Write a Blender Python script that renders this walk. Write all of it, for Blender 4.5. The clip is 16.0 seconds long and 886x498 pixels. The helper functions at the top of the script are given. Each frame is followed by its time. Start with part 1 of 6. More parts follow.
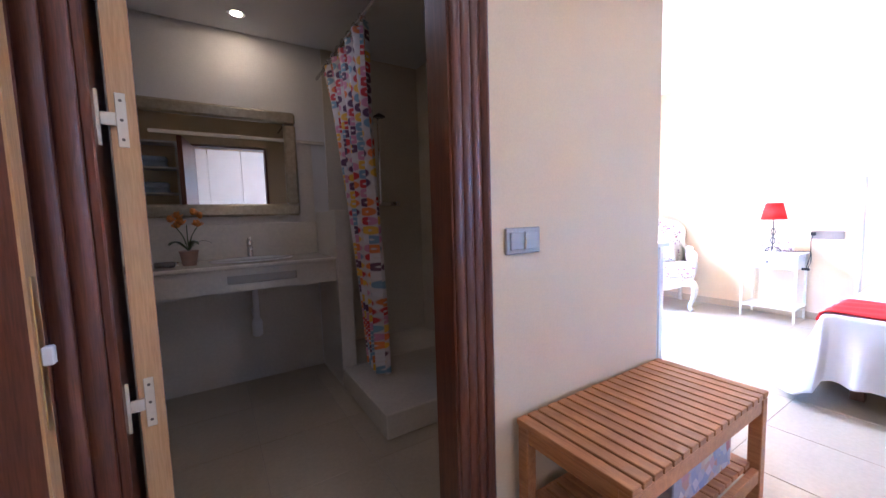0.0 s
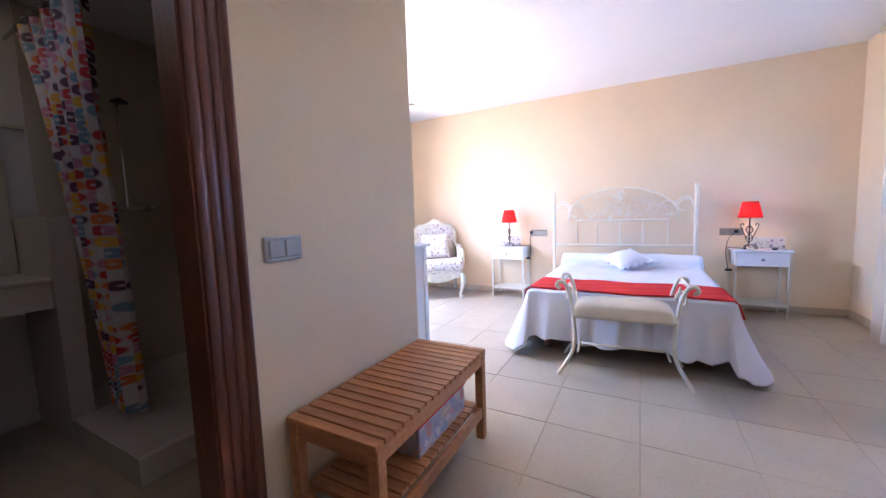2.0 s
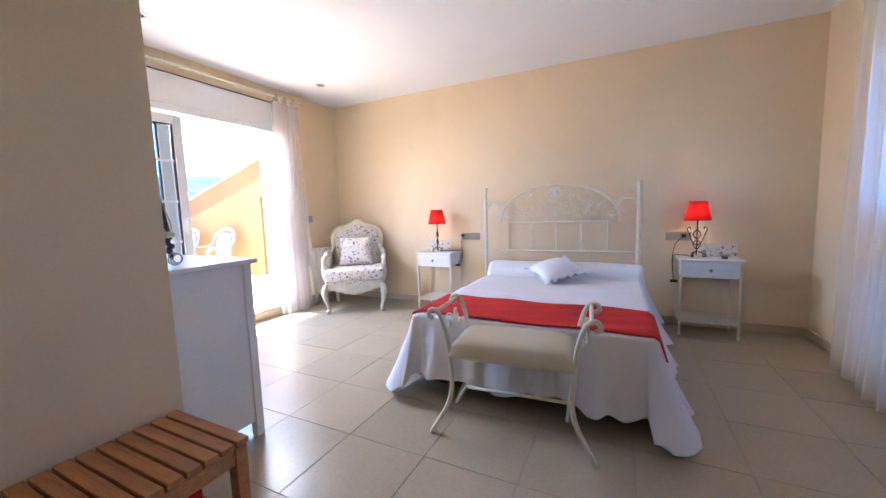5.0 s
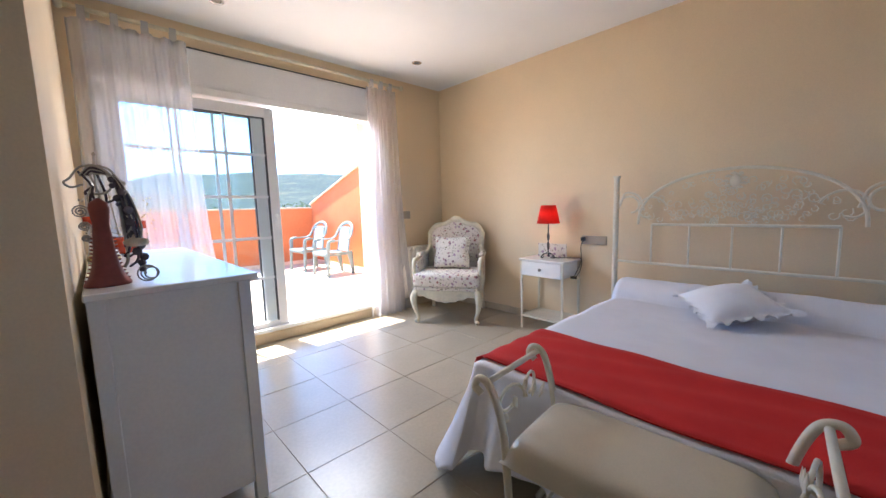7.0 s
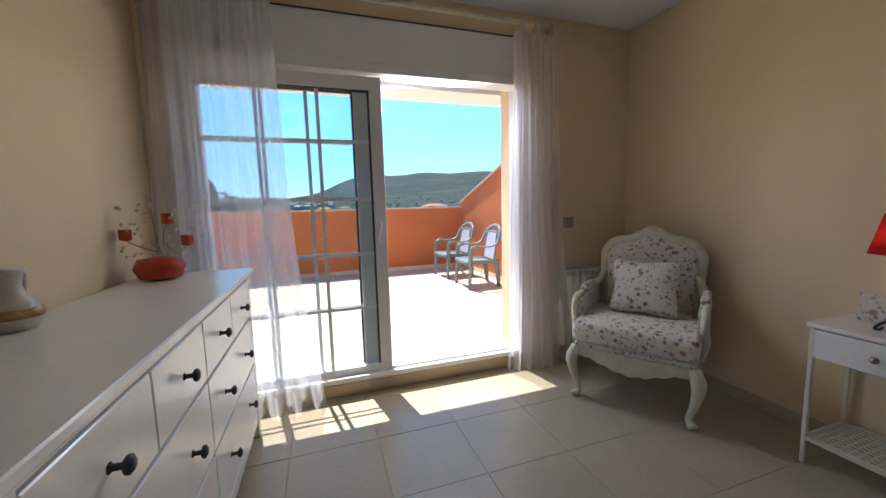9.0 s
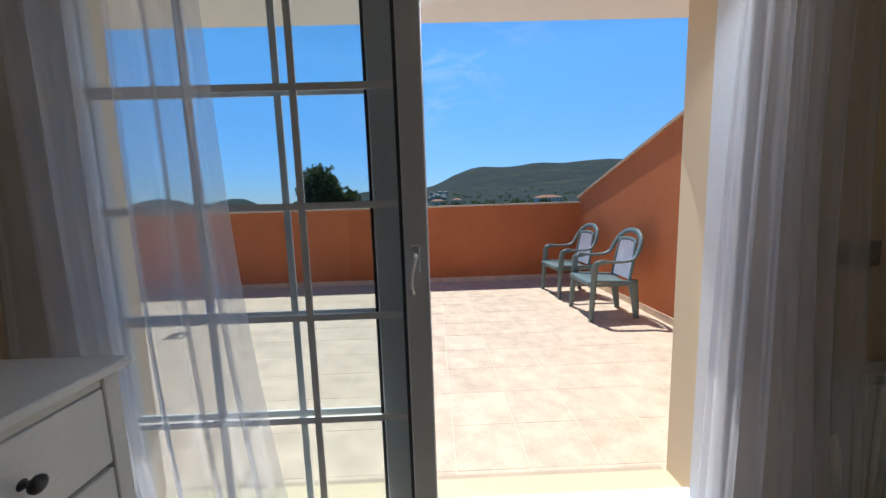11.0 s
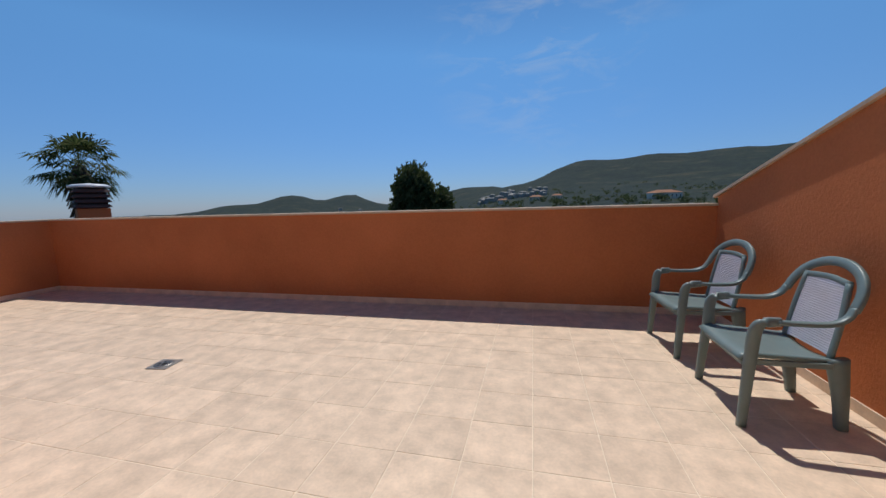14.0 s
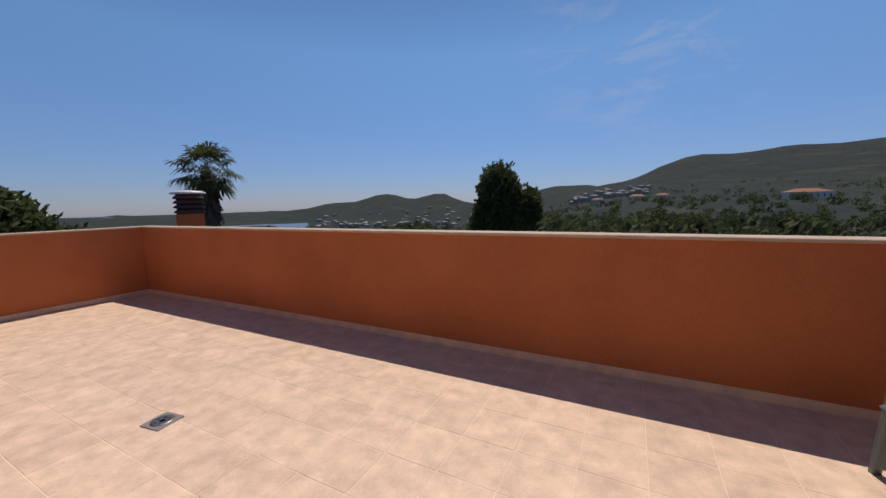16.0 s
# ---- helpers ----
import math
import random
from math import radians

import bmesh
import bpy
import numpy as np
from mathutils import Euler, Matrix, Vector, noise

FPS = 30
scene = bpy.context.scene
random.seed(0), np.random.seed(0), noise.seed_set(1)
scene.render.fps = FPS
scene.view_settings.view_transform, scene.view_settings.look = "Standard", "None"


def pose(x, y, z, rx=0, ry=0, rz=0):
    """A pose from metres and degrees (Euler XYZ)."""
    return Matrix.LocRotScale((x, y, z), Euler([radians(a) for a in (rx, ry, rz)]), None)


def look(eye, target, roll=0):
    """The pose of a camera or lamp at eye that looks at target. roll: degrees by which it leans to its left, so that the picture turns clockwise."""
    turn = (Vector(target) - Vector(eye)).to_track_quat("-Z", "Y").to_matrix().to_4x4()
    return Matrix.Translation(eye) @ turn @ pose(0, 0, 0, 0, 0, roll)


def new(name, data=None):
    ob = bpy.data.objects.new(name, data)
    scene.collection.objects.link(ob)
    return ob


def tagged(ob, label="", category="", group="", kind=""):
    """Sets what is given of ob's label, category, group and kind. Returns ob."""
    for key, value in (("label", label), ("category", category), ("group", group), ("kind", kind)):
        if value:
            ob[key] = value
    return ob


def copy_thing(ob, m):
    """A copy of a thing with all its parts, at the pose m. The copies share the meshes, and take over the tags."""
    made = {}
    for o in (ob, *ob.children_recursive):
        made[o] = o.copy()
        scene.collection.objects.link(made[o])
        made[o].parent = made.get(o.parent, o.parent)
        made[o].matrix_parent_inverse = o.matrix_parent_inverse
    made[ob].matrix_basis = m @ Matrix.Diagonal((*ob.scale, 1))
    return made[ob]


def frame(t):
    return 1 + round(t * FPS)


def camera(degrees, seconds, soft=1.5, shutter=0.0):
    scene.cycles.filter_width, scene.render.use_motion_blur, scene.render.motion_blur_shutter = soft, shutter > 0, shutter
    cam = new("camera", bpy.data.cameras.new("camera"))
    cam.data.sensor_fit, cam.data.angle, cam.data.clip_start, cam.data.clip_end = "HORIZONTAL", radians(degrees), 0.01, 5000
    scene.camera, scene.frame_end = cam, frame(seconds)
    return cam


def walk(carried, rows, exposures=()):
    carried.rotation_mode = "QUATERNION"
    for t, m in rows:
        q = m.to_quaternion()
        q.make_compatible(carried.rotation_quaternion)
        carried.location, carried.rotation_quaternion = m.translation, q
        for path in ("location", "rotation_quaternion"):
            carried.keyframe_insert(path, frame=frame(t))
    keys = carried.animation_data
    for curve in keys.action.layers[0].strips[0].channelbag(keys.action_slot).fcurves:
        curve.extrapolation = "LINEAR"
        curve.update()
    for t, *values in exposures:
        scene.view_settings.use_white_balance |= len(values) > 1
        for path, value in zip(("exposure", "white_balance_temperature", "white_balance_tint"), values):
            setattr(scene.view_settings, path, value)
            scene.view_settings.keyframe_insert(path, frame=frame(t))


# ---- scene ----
cam = camera(101.0, 16.0)
PATH = [
    (0, (0.3, 0.077, 1.138), (1.359, 1.766, 0.968), -1.7),
    (0.5, (0.3, 0.021, 1.139), (1.537, 1.583, 0.969), -1.9),
    (1, (0.298, -0.038, 1.144), (1.725, 1.352, 0.972), -2.0),
    (1.5, (0.295, -0.092, 1.155), (1.905, 1.081, 0.972), -1.8),
    (2, (0.309, -0.143, 1.153), (2.059, 0.806, 0.968), -1.9),
    (2.5, (0.351, -0.19, 1.146), (2.198, 0.556, 0.96), -1.9),
    (3, (0.43, -0.27, 1.157), (2.321, 0.35, 0.961), -1.8),
    (5.5, (1.499, -0.552, 1.183), (3.216, 0.451, 0.968), -1.8),
    (6, (1.694, -0.533, 1.196), (3.321, 0.607, 0.971), -1.8),
    (6.5, (1.894, -0.465, 1.193), (3.421, 0.806, 0.964), -1.7),
    (7, (2.106, -0.373, 1.195), (3.468, 1.075, 0.97), -1.6),
    (7.5, (2.318, -0.214, 1.19), (3.434, 1.431, 0.969), -1.6),
    (8, (2.515, 0.008, 1.226), (3.439, 1.767, 0.998), -1.4),
    (8.5, (2.766, 0.293, 1.253), (3.549, 2.119, 1.024), -1.4),
    (9, (2.92, 0.642, 1.26), (3.546, 2.529, 1.038), -1.5),
    (11.5, (3.475, 2.166, 1.339), (3.367, 4.148, 1.09), -2.0),
    (12, (3.571, 2.377, 1.336), (3.325, 4.347, 1.087), -2.1),
    (12.5, (3.592, 2.643, 1.318), (3.281, 4.603, 1.065), -1.6),
    (13, (3.632, 2.846, 1.32), (3.276, 4.799, 1.08), -1.5),
    (13.5, (3.812, 3.088, 1.365), (3.36, 5.022, 1.123), -1.7),
    (14, (3.806, 3.334, 1.392), (3.328, 5.259, 1.136), -1.7),
    (14.5, (3.783, 3.564, 1.431), (3.283, 5.482, 1.166), -1.6),
    (15, (3.763, 3.894, 1.43), (3.136, 5.777, 1.18), -1.7),
    (15.5, (3.717, 4.207, 1.507), (2.909, 6.019, 1.256), -1.6),
    (16, (3.669, 4.481, 1.6), (2.755, 6.242, 1.35), -1.3),
]
EXPOSURES = [(0, 5.15, 4900, 24), (0.5, 4.9, 4800, 22), (1, 4.7, 4750, 20), (2, 4.27, 5000, 22), (3, 4.0, 5150, 21), (5.5, 3.4, 5600, 14), (7, 2.85, 5850, 13), (8, 2.1, 6050, 12), (9, 1.22, 6050, 9), (11.5, -0.15, 5750, 5), (12.5, -0.36, 5700, 4), (13.5, -0.55, 6000, 7), (14.5, -0.62, 6500, 13), (16, -0.62, 7100, 21)]
walk(cam, [(t, look(eye, target, roll)) for t, eye, target, roll in PATH], EXPOSURES)

# ---- world and sun ----
TO_SUN = Vector((-0.10, 0.48, 1.0)).normalized()
CLOUD_WAY = (0.015, 0.93, 0.365)
world = bpy.data.worlds.new("world")
scene.world = world
world.use_nodes = True
wn = world.node_tree.nodes
wl = world.node_tree.links
sky = wn.new("ShaderNodeTexSky")
sky.sky_type = "NISHITA"
sky.sun_disc = False
sky.sun_elevation = math.asin(TO_SUN.z)
sky.sun_rotation = math.atan2(TO_SUN.x, TO_SUN.y)
sky.air_density = 1.0
sky.dust_density = 0.0
sky.ozone_density = 3.5
tint = wn.new("ShaderNodeMix")
tint.data_type, tint.blend_type = "RGBA", "MULTIPLY"
tint.inputs[0].default_value = 1.0
haze = wn.new("ShaderNodeValToRGB")
haze.color_ramp.elements[0].color = (0.39, 0.50, 0.82, 1)
haze.color_ramp.elements[1].position = 0.35
haze.color_ramp.elements[1].color = (0.69, 1.02, 1.18, 1)
zenith = haze.color_ramp.elements.new(1.0)
zenith.color = (0.34, 0.48, 0.60, 1)
height = wn.new("ShaderNodeSeparateXYZ")
compass = wn.new("ShaderNodeTexCoord")
wl.new(compass.outputs["Generated"], height.inputs[0])
wl.new(height.outputs[2], haze.inputs[0])
wl.new(haze.outputs[0], tint.inputs[7])
wl.new(sky.outputs[0], tint.inputs[6])
# a few wisps of high cloud over the hills
coord = wn.new("ShaderNodeTexCoord")
stretch = wn.new("ShaderNodeMapping")
stretch.inputs["Rotation"].default_value = (0.0, 0.5, 0.6)
stretch.inputs["Scale"].default_value = (3.0, 3.0, 9.0)
wisp = wn.new("ShaderNodeTexNoise")
wisp.inputs["Scale"].default_value = 2.2
wisp.inputs["Detail"].default_value = 7.0
wisp.inputs["Roughness"].default_value = 0.62
wisp.inputs["Distortion"].default_value = 0.6
thin = wn.new("ShaderNodeMapRange")
for socket, value in (("From Min", 0.47), ("From Max", 0.80), ("To Min", 0.0), ("To Max", 0.55)):
    thin.inputs[socket].default_value = value
away = wn.new("ShaderNodeVectorMath")
away.operation = "DISTANCE"
away.inputs[1].default_value = CLOUD_WAY
near = wn.new("ShaderNodeMapRange")
for socket, value in (("From Min", 0.04), ("From Max", 0.30), ("To Min", 1.0), ("To Max", 0.0)):
    near.inputs[socket].default_value = value
cover = wn.new("ShaderNodeMath")
cover.operation = "MULTIPLY"
cloud = wn.new("ShaderNodeMix")
cloud.data_type = "RGBA"
cloud.inputs[7].default_value = (5.2, 5.6, 6.0, 1)
wl.new(coord.outputs["Generated"], stretch.inputs[0])
wl.new(stretch.outputs[0], wisp.inputs["Vector"])
wl.new(wisp.outputs[0], thin.inputs["Value"])
wl.new(coord.outputs["Generated"], away.inputs[0])
wl.new(away.outputs["Value"], near.inputs["Value"])
wl.new(thin.outputs[0], cover.inputs[0])
wl.new(near.outputs[0], cover.inputs[1])
wl.new(cover.outputs[0], cloud.inputs[0])
wl.new(tint.outputs[2], cloud.inputs[6])
wl.new(cloud.outputs[2], wn["Background"].inputs[0])
wn["Background"].inputs[1].default_value = 0.138
sun_data = bpy.data.lights.new("sun", "SUN")
sun_data.energy = 4.8
sun_data.angle = radians(0.53)
sun_data.color = (1.0, 0.95, 0.87)
sun_ob = new("sun", sun_data)
sun_ob.matrix_world = look(TO_SUN * 30, (0, 0, 0))


def spot_lamp(name, x, y, z, power, color, degrees=110):
    data = bpy.data.lights.new(name, "SPOT")
    data.energy, data.color, data.spot_size, data.spot_blend, data.shadow_soft_size = power, color, radians(degrees), 0.6, 0.04
    ob = new(name, data)
    ob.location = (x, y, z)
    return ob


# added area lamp under the open terrace door's head, boosting the sky light indoors
door_light = bpy.data.lights.new("door_fill_lamp", "AREA")
door_light.shape, door_light.size, door_light.size_y, door_light.energy, door_light.color = "RECTANGLE", 0.9, 0.06, 5.8, (0.92, 0.96, 1.0)
new("door_fill_lamp", door_light).matrix_world = look((3.82, 3.345, 2.10), (2.9, 2.0, 0.4))
# two added fill lamps in the hall; the bathroom's recessed spot, off its fixture
for x, y in ((-0.3, -0.3), (1.2, -0.3)):
    spot_lamp("hall_fill_light", x, y, 2.6, 0.36, (1.0, 0.88, 0.78), 150)
spot_lamp("bath_spot_light", 0.52, 2.10, 2.40, 0.11, (1.0, 0.9, 0.8), 150)


# ---- mesh helpers ----
def box(bm, x0, x1, y0, y1, z0, z1, bevel=0.0, seg=1):
    m = Matrix.Translation(((x0 + x1) / 2, (y0 + y1) / 2, (z0 + z1) / 2)) @ Matrix.Diagonal((abs(x1 - x0), abs(y1 - y0), abs(z1 - z0), 1))
    made = bmesh.ops.create_cube(bm, size=1, matrix=m)["verts"]
    if bevel:
        edges = list({e for v in made for e in v.link_edges})
        bmesh.ops.bevel(bm, geom=edges, offset=bevel, segments=seg, affect="EDGES", profile=0.6)
    return bm


def boxes(*rows, bevel=0.0):
    bm = bmesh.new()
    for r in rows:
        box(bm, *r, bevel=bevel)
    return bm


def tube(bm, points, radius, n=8, closed=False):
    pts = [Vector(p) for p in points]
    count = len(pts)
    radii = radius if isinstance(radius, (list, tuple)) else [radius] * count
    rings, side = [], None
    for i, p in enumerate(pts):
        a = pts[(i - 1) % count] if closed or i > 0 else p
        b = pts[(i + 1) % count] if closed or i < count - 1 else p
        along = (b - a).normalized()
        if side is None:
            side = along.orthogonal().normalized()
        side = (side - along * side.dot(along)).normalized()
        other = along.cross(side)
        rings.append([bm.verts.new(p + (side * math.cos(k * math.tau / n) + other * math.sin(k * math.tau / n)) * radii[i]) for k in range(n)])
    for i in range(count if closed else count - 1):
        r, s = rings[i], rings[(i + 1) % count]
        for k in range(n):
            bm.faces.new((r[k], r[(k + 1) % n], s[(k + 1) % n], s[k]))
    if not closed:
        bm.faces.new(rings[0][::-1])
        bm.faces.new(rings[-1])
    return bm


def lathe(bm, profile, n=20, at=(0, 0, 0), sx=1.0, sy=1.0):
    rings = []
    for r, z in profile:
        rings.append([bm.verts.new((at[0] + sx * r * math.cos(k * math.tau / n), at[1] + sy * r * math.sin(k * math.tau / n), at[2] + z)) for k in range(n)])
    for a, b in zip(rings, rings[1:]):
        for k in range(n):
            bm.faces.new((a[k], a[(k + 1) % n], b[(k + 1) % n], b[k]))
    bm.faces.new(rings[0][::-1])
    bm.faces.new(rings[-1])
    return bm


def sheet(bm, place, nu, nv):
    rows = [[bm.verts.new(place(u / nu, v / nv)) for v in range(nv + 1)] for u in range(nu + 1)]
    for u in range(nu):
        for v in range(nv):
            bm.faces.new((rows[u][v], rows[u + 1][v], rows[u + 1][v + 1], rows[u][v + 1]))
    return bm


def prism(bm, outline, y0, y1, bevel=0.0):
    """An outline in x and z, made thick along y."""
    a = [bm.verts.new((x, y0, z)) for x, z in outline]
    b = [bm.verts.new((x, y1, z)) for x, z in outline]
    n = len(a)
    faces = [bm.faces.new(a), bm.faces.new(b[::-1])]
    for k in range(n):
        faces.append(bm.faces.new((a[k], b[k], b[(k + 1) % n], a[(k + 1) % n])))
    if bevel:
        bmesh.ops.bevel(bm, geom=list({e for f in faces[:2] for e in f.edges}), offset=bevel, segments=2, affect="EDGES")
    return bm


def curve(points, steps=8):
    """A smooth line through points."""
    pts = [Vector(p) for p in points]
    pts = [2 * pts[0] - pts[1]] + pts + [2 * pts[-1] - pts[-2]]
    out = []
    for i in range(1, len(pts) - 2):
        p0, p1, p2, p3 = pts[i - 1 : i + 3]
        for s in range(steps):
            t = s / steps
            out.append(0.5 * (2 * p1 + (p2 - p0) * t + (2 * p0 - 5 * p1 + 4 * p2 - p3) * t * t + (3 * p1 - p0 - 3 * p2 + p3) * t**3))
    return out + [pts[-2]]


def part(name, bm, material, parent=None, label="", smooth=False):
    bmesh.ops.recalc_face_normals(bm, faces=bm.faces)
    me = bpy.data.meshes.new(name)
    bm.to_mesh(me)
    bm.free()
    if smooth:
        me.polygons.foreach_set("use_smooth", [True] * len(me.polygons))
    me.materials.append(material)
    ob = new(name, me)
    ob.parent = parent
    return tagged(ob, label)


def thing(name, x, y, z, label, category, group="", turn=0.0):
    ob = new(name)
    ob.empty_display_size = 0.1
    ob.matrix_world = pose(x, y, z, 0, 0, turn)
    return tagged(ob, label, category, group)


def solid(ob, thickness):
    mod = ob.modifiers.new("thickness", "SOLIDIFY")
    mod.thickness, mod.offset = thickness, 0
    return ob


def setting(name, bm, material, label, category, smooth=False):
    return tagged(part(name, bm, material, None, label, smooth), "", category, "", "structure")


# ---- materials ----
class Nodes:
    def __init__(self, name):
        self.mat = bpy.data.materials.new(name)
        self.mat.use_nodes = True
        self.tree = self.mat.node_tree
        self.bsdf = self.tree.nodes["Principled BSDF"]
        self.coord = self.tree.nodes.new("ShaderNodeTexCoord").outputs["Object"]

    def node(self, kind, **values):
        n = self.tree.nodes.new(kind)
        for key, value in values.items():
            n.inputs[key].default_value = value
        return n

    def link(self, a, b):
        self.tree.links.new(a, b)

    def noise(self, scale, detail=4.0, rough=0.55, stretch=None):
        n = self.node("ShaderNodeTexNoise", Scale=scale, Detail=detail, Roughness=rough)
        at = self.coord
        if stretch:
            m = self.node("ShaderNodeMapping", Scale=stretch)
            self.link(at, m.inputs[0])
            at = m.outputs[0]
        self.link(at, n.inputs["Vector"])
        return n.outputs["Fac"]

    def ramp(self, fac, *stops):
        r = self.tree.nodes.new("ShaderNodeValToRGB")
        el = r.color_ramp.elements
        while len(el) < len(stops):
            el.new(0.5)
        for e, (p, c) in zip(el, stops):
            e.position, e.color = p, (*c, 1)
        self.link(fac, r.inputs[0])
        return r.outputs[0]

    def mix(self, fac, a, b, mode="MIX"):
        m = self.tree.nodes.new("ShaderNodeMix")
        m.data_type, m.blend_type = "RGBA", mode
        for sock, v in ((m.inputs[0], fac), (m.inputs[6], a), (m.inputs[7], b)):
            if isinstance(v, bpy.types.NodeSocket):
                self.link(v, sock)
            else:
                sock.default_value = v if isinstance(v, (int, float)) else (*v, 1)
        return m.outputs[2]

    def color(self, socket):
        self.link(socket, self.bsdf.inputs["Base Color"])
        return self

    def bump(self, height, strength, distance=0.01):
        b = self.node("ShaderNodeBump", Strength=strength, Distance=distance)
        self.link(height, b.inputs["Height"])
        self.link(b.outputs[0], self.bsdf.inputs["Normal"])
        return self

    def gloss(self, rough, metal=0.0, spec=0.5):
        self.bsdf.inputs["Roughness"].default_value = rough
        self.bsdf.inputs["Metallic"].default_value = metal
        self.bsdf.inputs["Specular IOR Level"].default_value = spec
        return self

    def shuffle(self, socket, amount=0.15):
        """Varies a colour from object to object."""
        info = self.tree.nodes.new("ShaderNodeObjectInfo")
        hsv = self.tree.nodes.new("ShaderNodeHueSaturation")
        span = self.node("ShaderNodeMapRange")
        span.inputs["To Min"].default_value = 1 - amount
        span.inputs["To Max"].default_value = 1 + amount
        self.link(info.outputs["Random"], span.inputs["Value"])
        self.link(span.outputs[0], hsv.inputs["Value"])
        self.link(socket, hsv.inputs["Color"])
        return hsv.outputs[0]


def dim(c, k):
    return tuple(v * k for v in c)


def mottled(name, c, rough=0.6, big=3.0, fine=60.0, vary=0.12, bump=0.1, metal=0.0, dist=0.004, spec=0.5, speck=0.12):
    n = Nodes(name)
    a = n.ramp(n.noise(big, 5), (0.3, dim(c, 1 - vary)), (0.7, dim(c, 1 + vary * 0.7)))
    fine_noise = n.noise(fine, 4)
    b = n.mix(speck, a, n.ramp(fine_noise, (0.35, dim(c, 0.75)), (0.65, dim(c, 1.15))))
    n.color(b).gloss(rough, metal, spec)
    if bump:
        n.bump(fine_noise, bump, dist)
    return n.mat


def wood(name, dark, light, stretch=(40, 2.5, 40), rough=0.4, vary=0.12):
    n = Nodes(name)
    grain = n.noise(1.0, 6, 0.6, stretch)
    fine = n.noise(3.0, 4, 0.6, tuple(s * 2.2 for s in stretch))
    c = n.ramp(grain, (0.3, dark), (0.7, light))
    c = n.mix(0.3, c, n.ramp(fine, (0.4, dim(dark, 0.7)), (0.6, light)))
    n.color(n.shuffle(c, vary)).gloss(rough).bump(fine, 0.12, 0.002)
    return n.mat


def sheer(name, c, clear):
    n = Nodes(name)
    out = n.tree.nodes["Material Output"]
    thin = n.node("ShaderNodeBsdfTransparent")
    glow = n.node("ShaderNodeBsdfTranslucent", Color=(*c, 1))
    flat = n.node("ShaderNodeBsdfDiffuse", Color=(*c, 1))
    cloth = n.node("ShaderNodeMixShader", Fac=0.62)
    n.link(flat.outputs[0], cloth.inputs[1])
    n.link(glow.outputs[0], cloth.inputs[2])
    both = n.node("ShaderNodeMixShader", Fac=clear)
    n.link(cloth.outputs[0], both.inputs[1])
    n.link(thin.outputs[0], both.inputs[2])
    n.link(both.outputs[0], out.inputs[0])
    return n.mat


def pane_glass(name):
    n = Nodes(name)
    out = n.tree.nodes["Material Output"]
    thin = n.node("ShaderNodeBsdfTransparent", Color=(0.93, 0.96, 0.96, 1))
    shine = n.node("ShaderNodeBsdfGlossy", Roughness=0.02)
    face = n.node("ShaderNodeLayerWeight", Blend=0.5)
    rim = n.node("ShaderNodeMapRange")
    rim.inputs["From Min"].default_value = 0.45
    rim.inputs["To Min"].default_value = 0.02
    rim.inputs["To Max"].default_value = 0.75
    n.link(face.outputs["Facing"], rim.inputs["Value"])
    both = n.node("ShaderNodeMixShader")
    n.link(rim.outputs[0], both.inputs[0])
    n.link(thin.outputs[0], both.inputs[1])
    n.link(shine.outputs[0], both.inputs[2])
    n.link(both.outputs[0], out.inputs[0])
    return n.mat


def floral(name):
    """Cream cloth strewn with mauve, wine-red and olive sprigs."""
    n = Nodes(name)
    warp = n.node("ShaderNodeTexNoise", Scale=30.0, Detail=3.0)
    n.link(n.coord, warp.inputs["Vector"])
    bent = n.mix(0.03, n.coord, warp.outputs["Color"])

    def blots(scale, near, far):
        cell = n.node("ShaderNodeTexVoronoi", Scale=scale)
        n.link(bent, cell.inputs["Vector"])
        sep = n.node("ShaderNodeSeparateColor")
        n.link(cell.outputs["Color"], sep.inputs[0])
        spot_mask = n.ramp(cell.outputs["Distance"], (near, (1, 1, 1)), (far, (0, 0, 0)))
        kept = n.ramp(sep.outputs[1], (0.28, (0, 0, 0)), (0.32, (1, 1, 1)))
        return n.mix(1.0, spot_mask, kept, "MULTIPLY"), sep.outputs[0]

    base = n.ramp(n.noise(60), (0.3, (0.64, 0.58, 0.50)), (0.7, (0.74, 0.69, 0.61)))
    leaf_mask, leaf_pick = blots(46.0, 0.28, 0.40)
    leaf_hue = n.ramp(leaf_pick, (0.0, (0.20, 0.20, 0.12)), (0.5, (0.36, 0.33, 0.22)), (1.0, (0.26, 0.24, 0.20)))
    bloom_mask, bloom_pick = blots(24.0, 0.26, 0.36)
    bloom_hue = n.ramp(bloom_pick, (0.0, (0.20, 0.12, 0.16)), (0.4, (0.40, 0.28, 0.36)), (0.7, (0.34, 0.15, 0.13)), (1.0, (0.46, 0.36, 0.40)))
    clump = n.ramp(n.noise(15, 2), (0.42, (0, 0, 0)), (0.52, (1, 1, 1)))
    c = n.mix(n.mix(1.0, leaf_mask, clump, "MULTIPLY"), base, leaf_hue)
    c = n.mix(bloom_mask, c, bloom_hue)
    n.color(c).gloss(0.9, 0, 0.2).bump(n.noise(300, 2), 0.15, 0.002)
    return n.mat


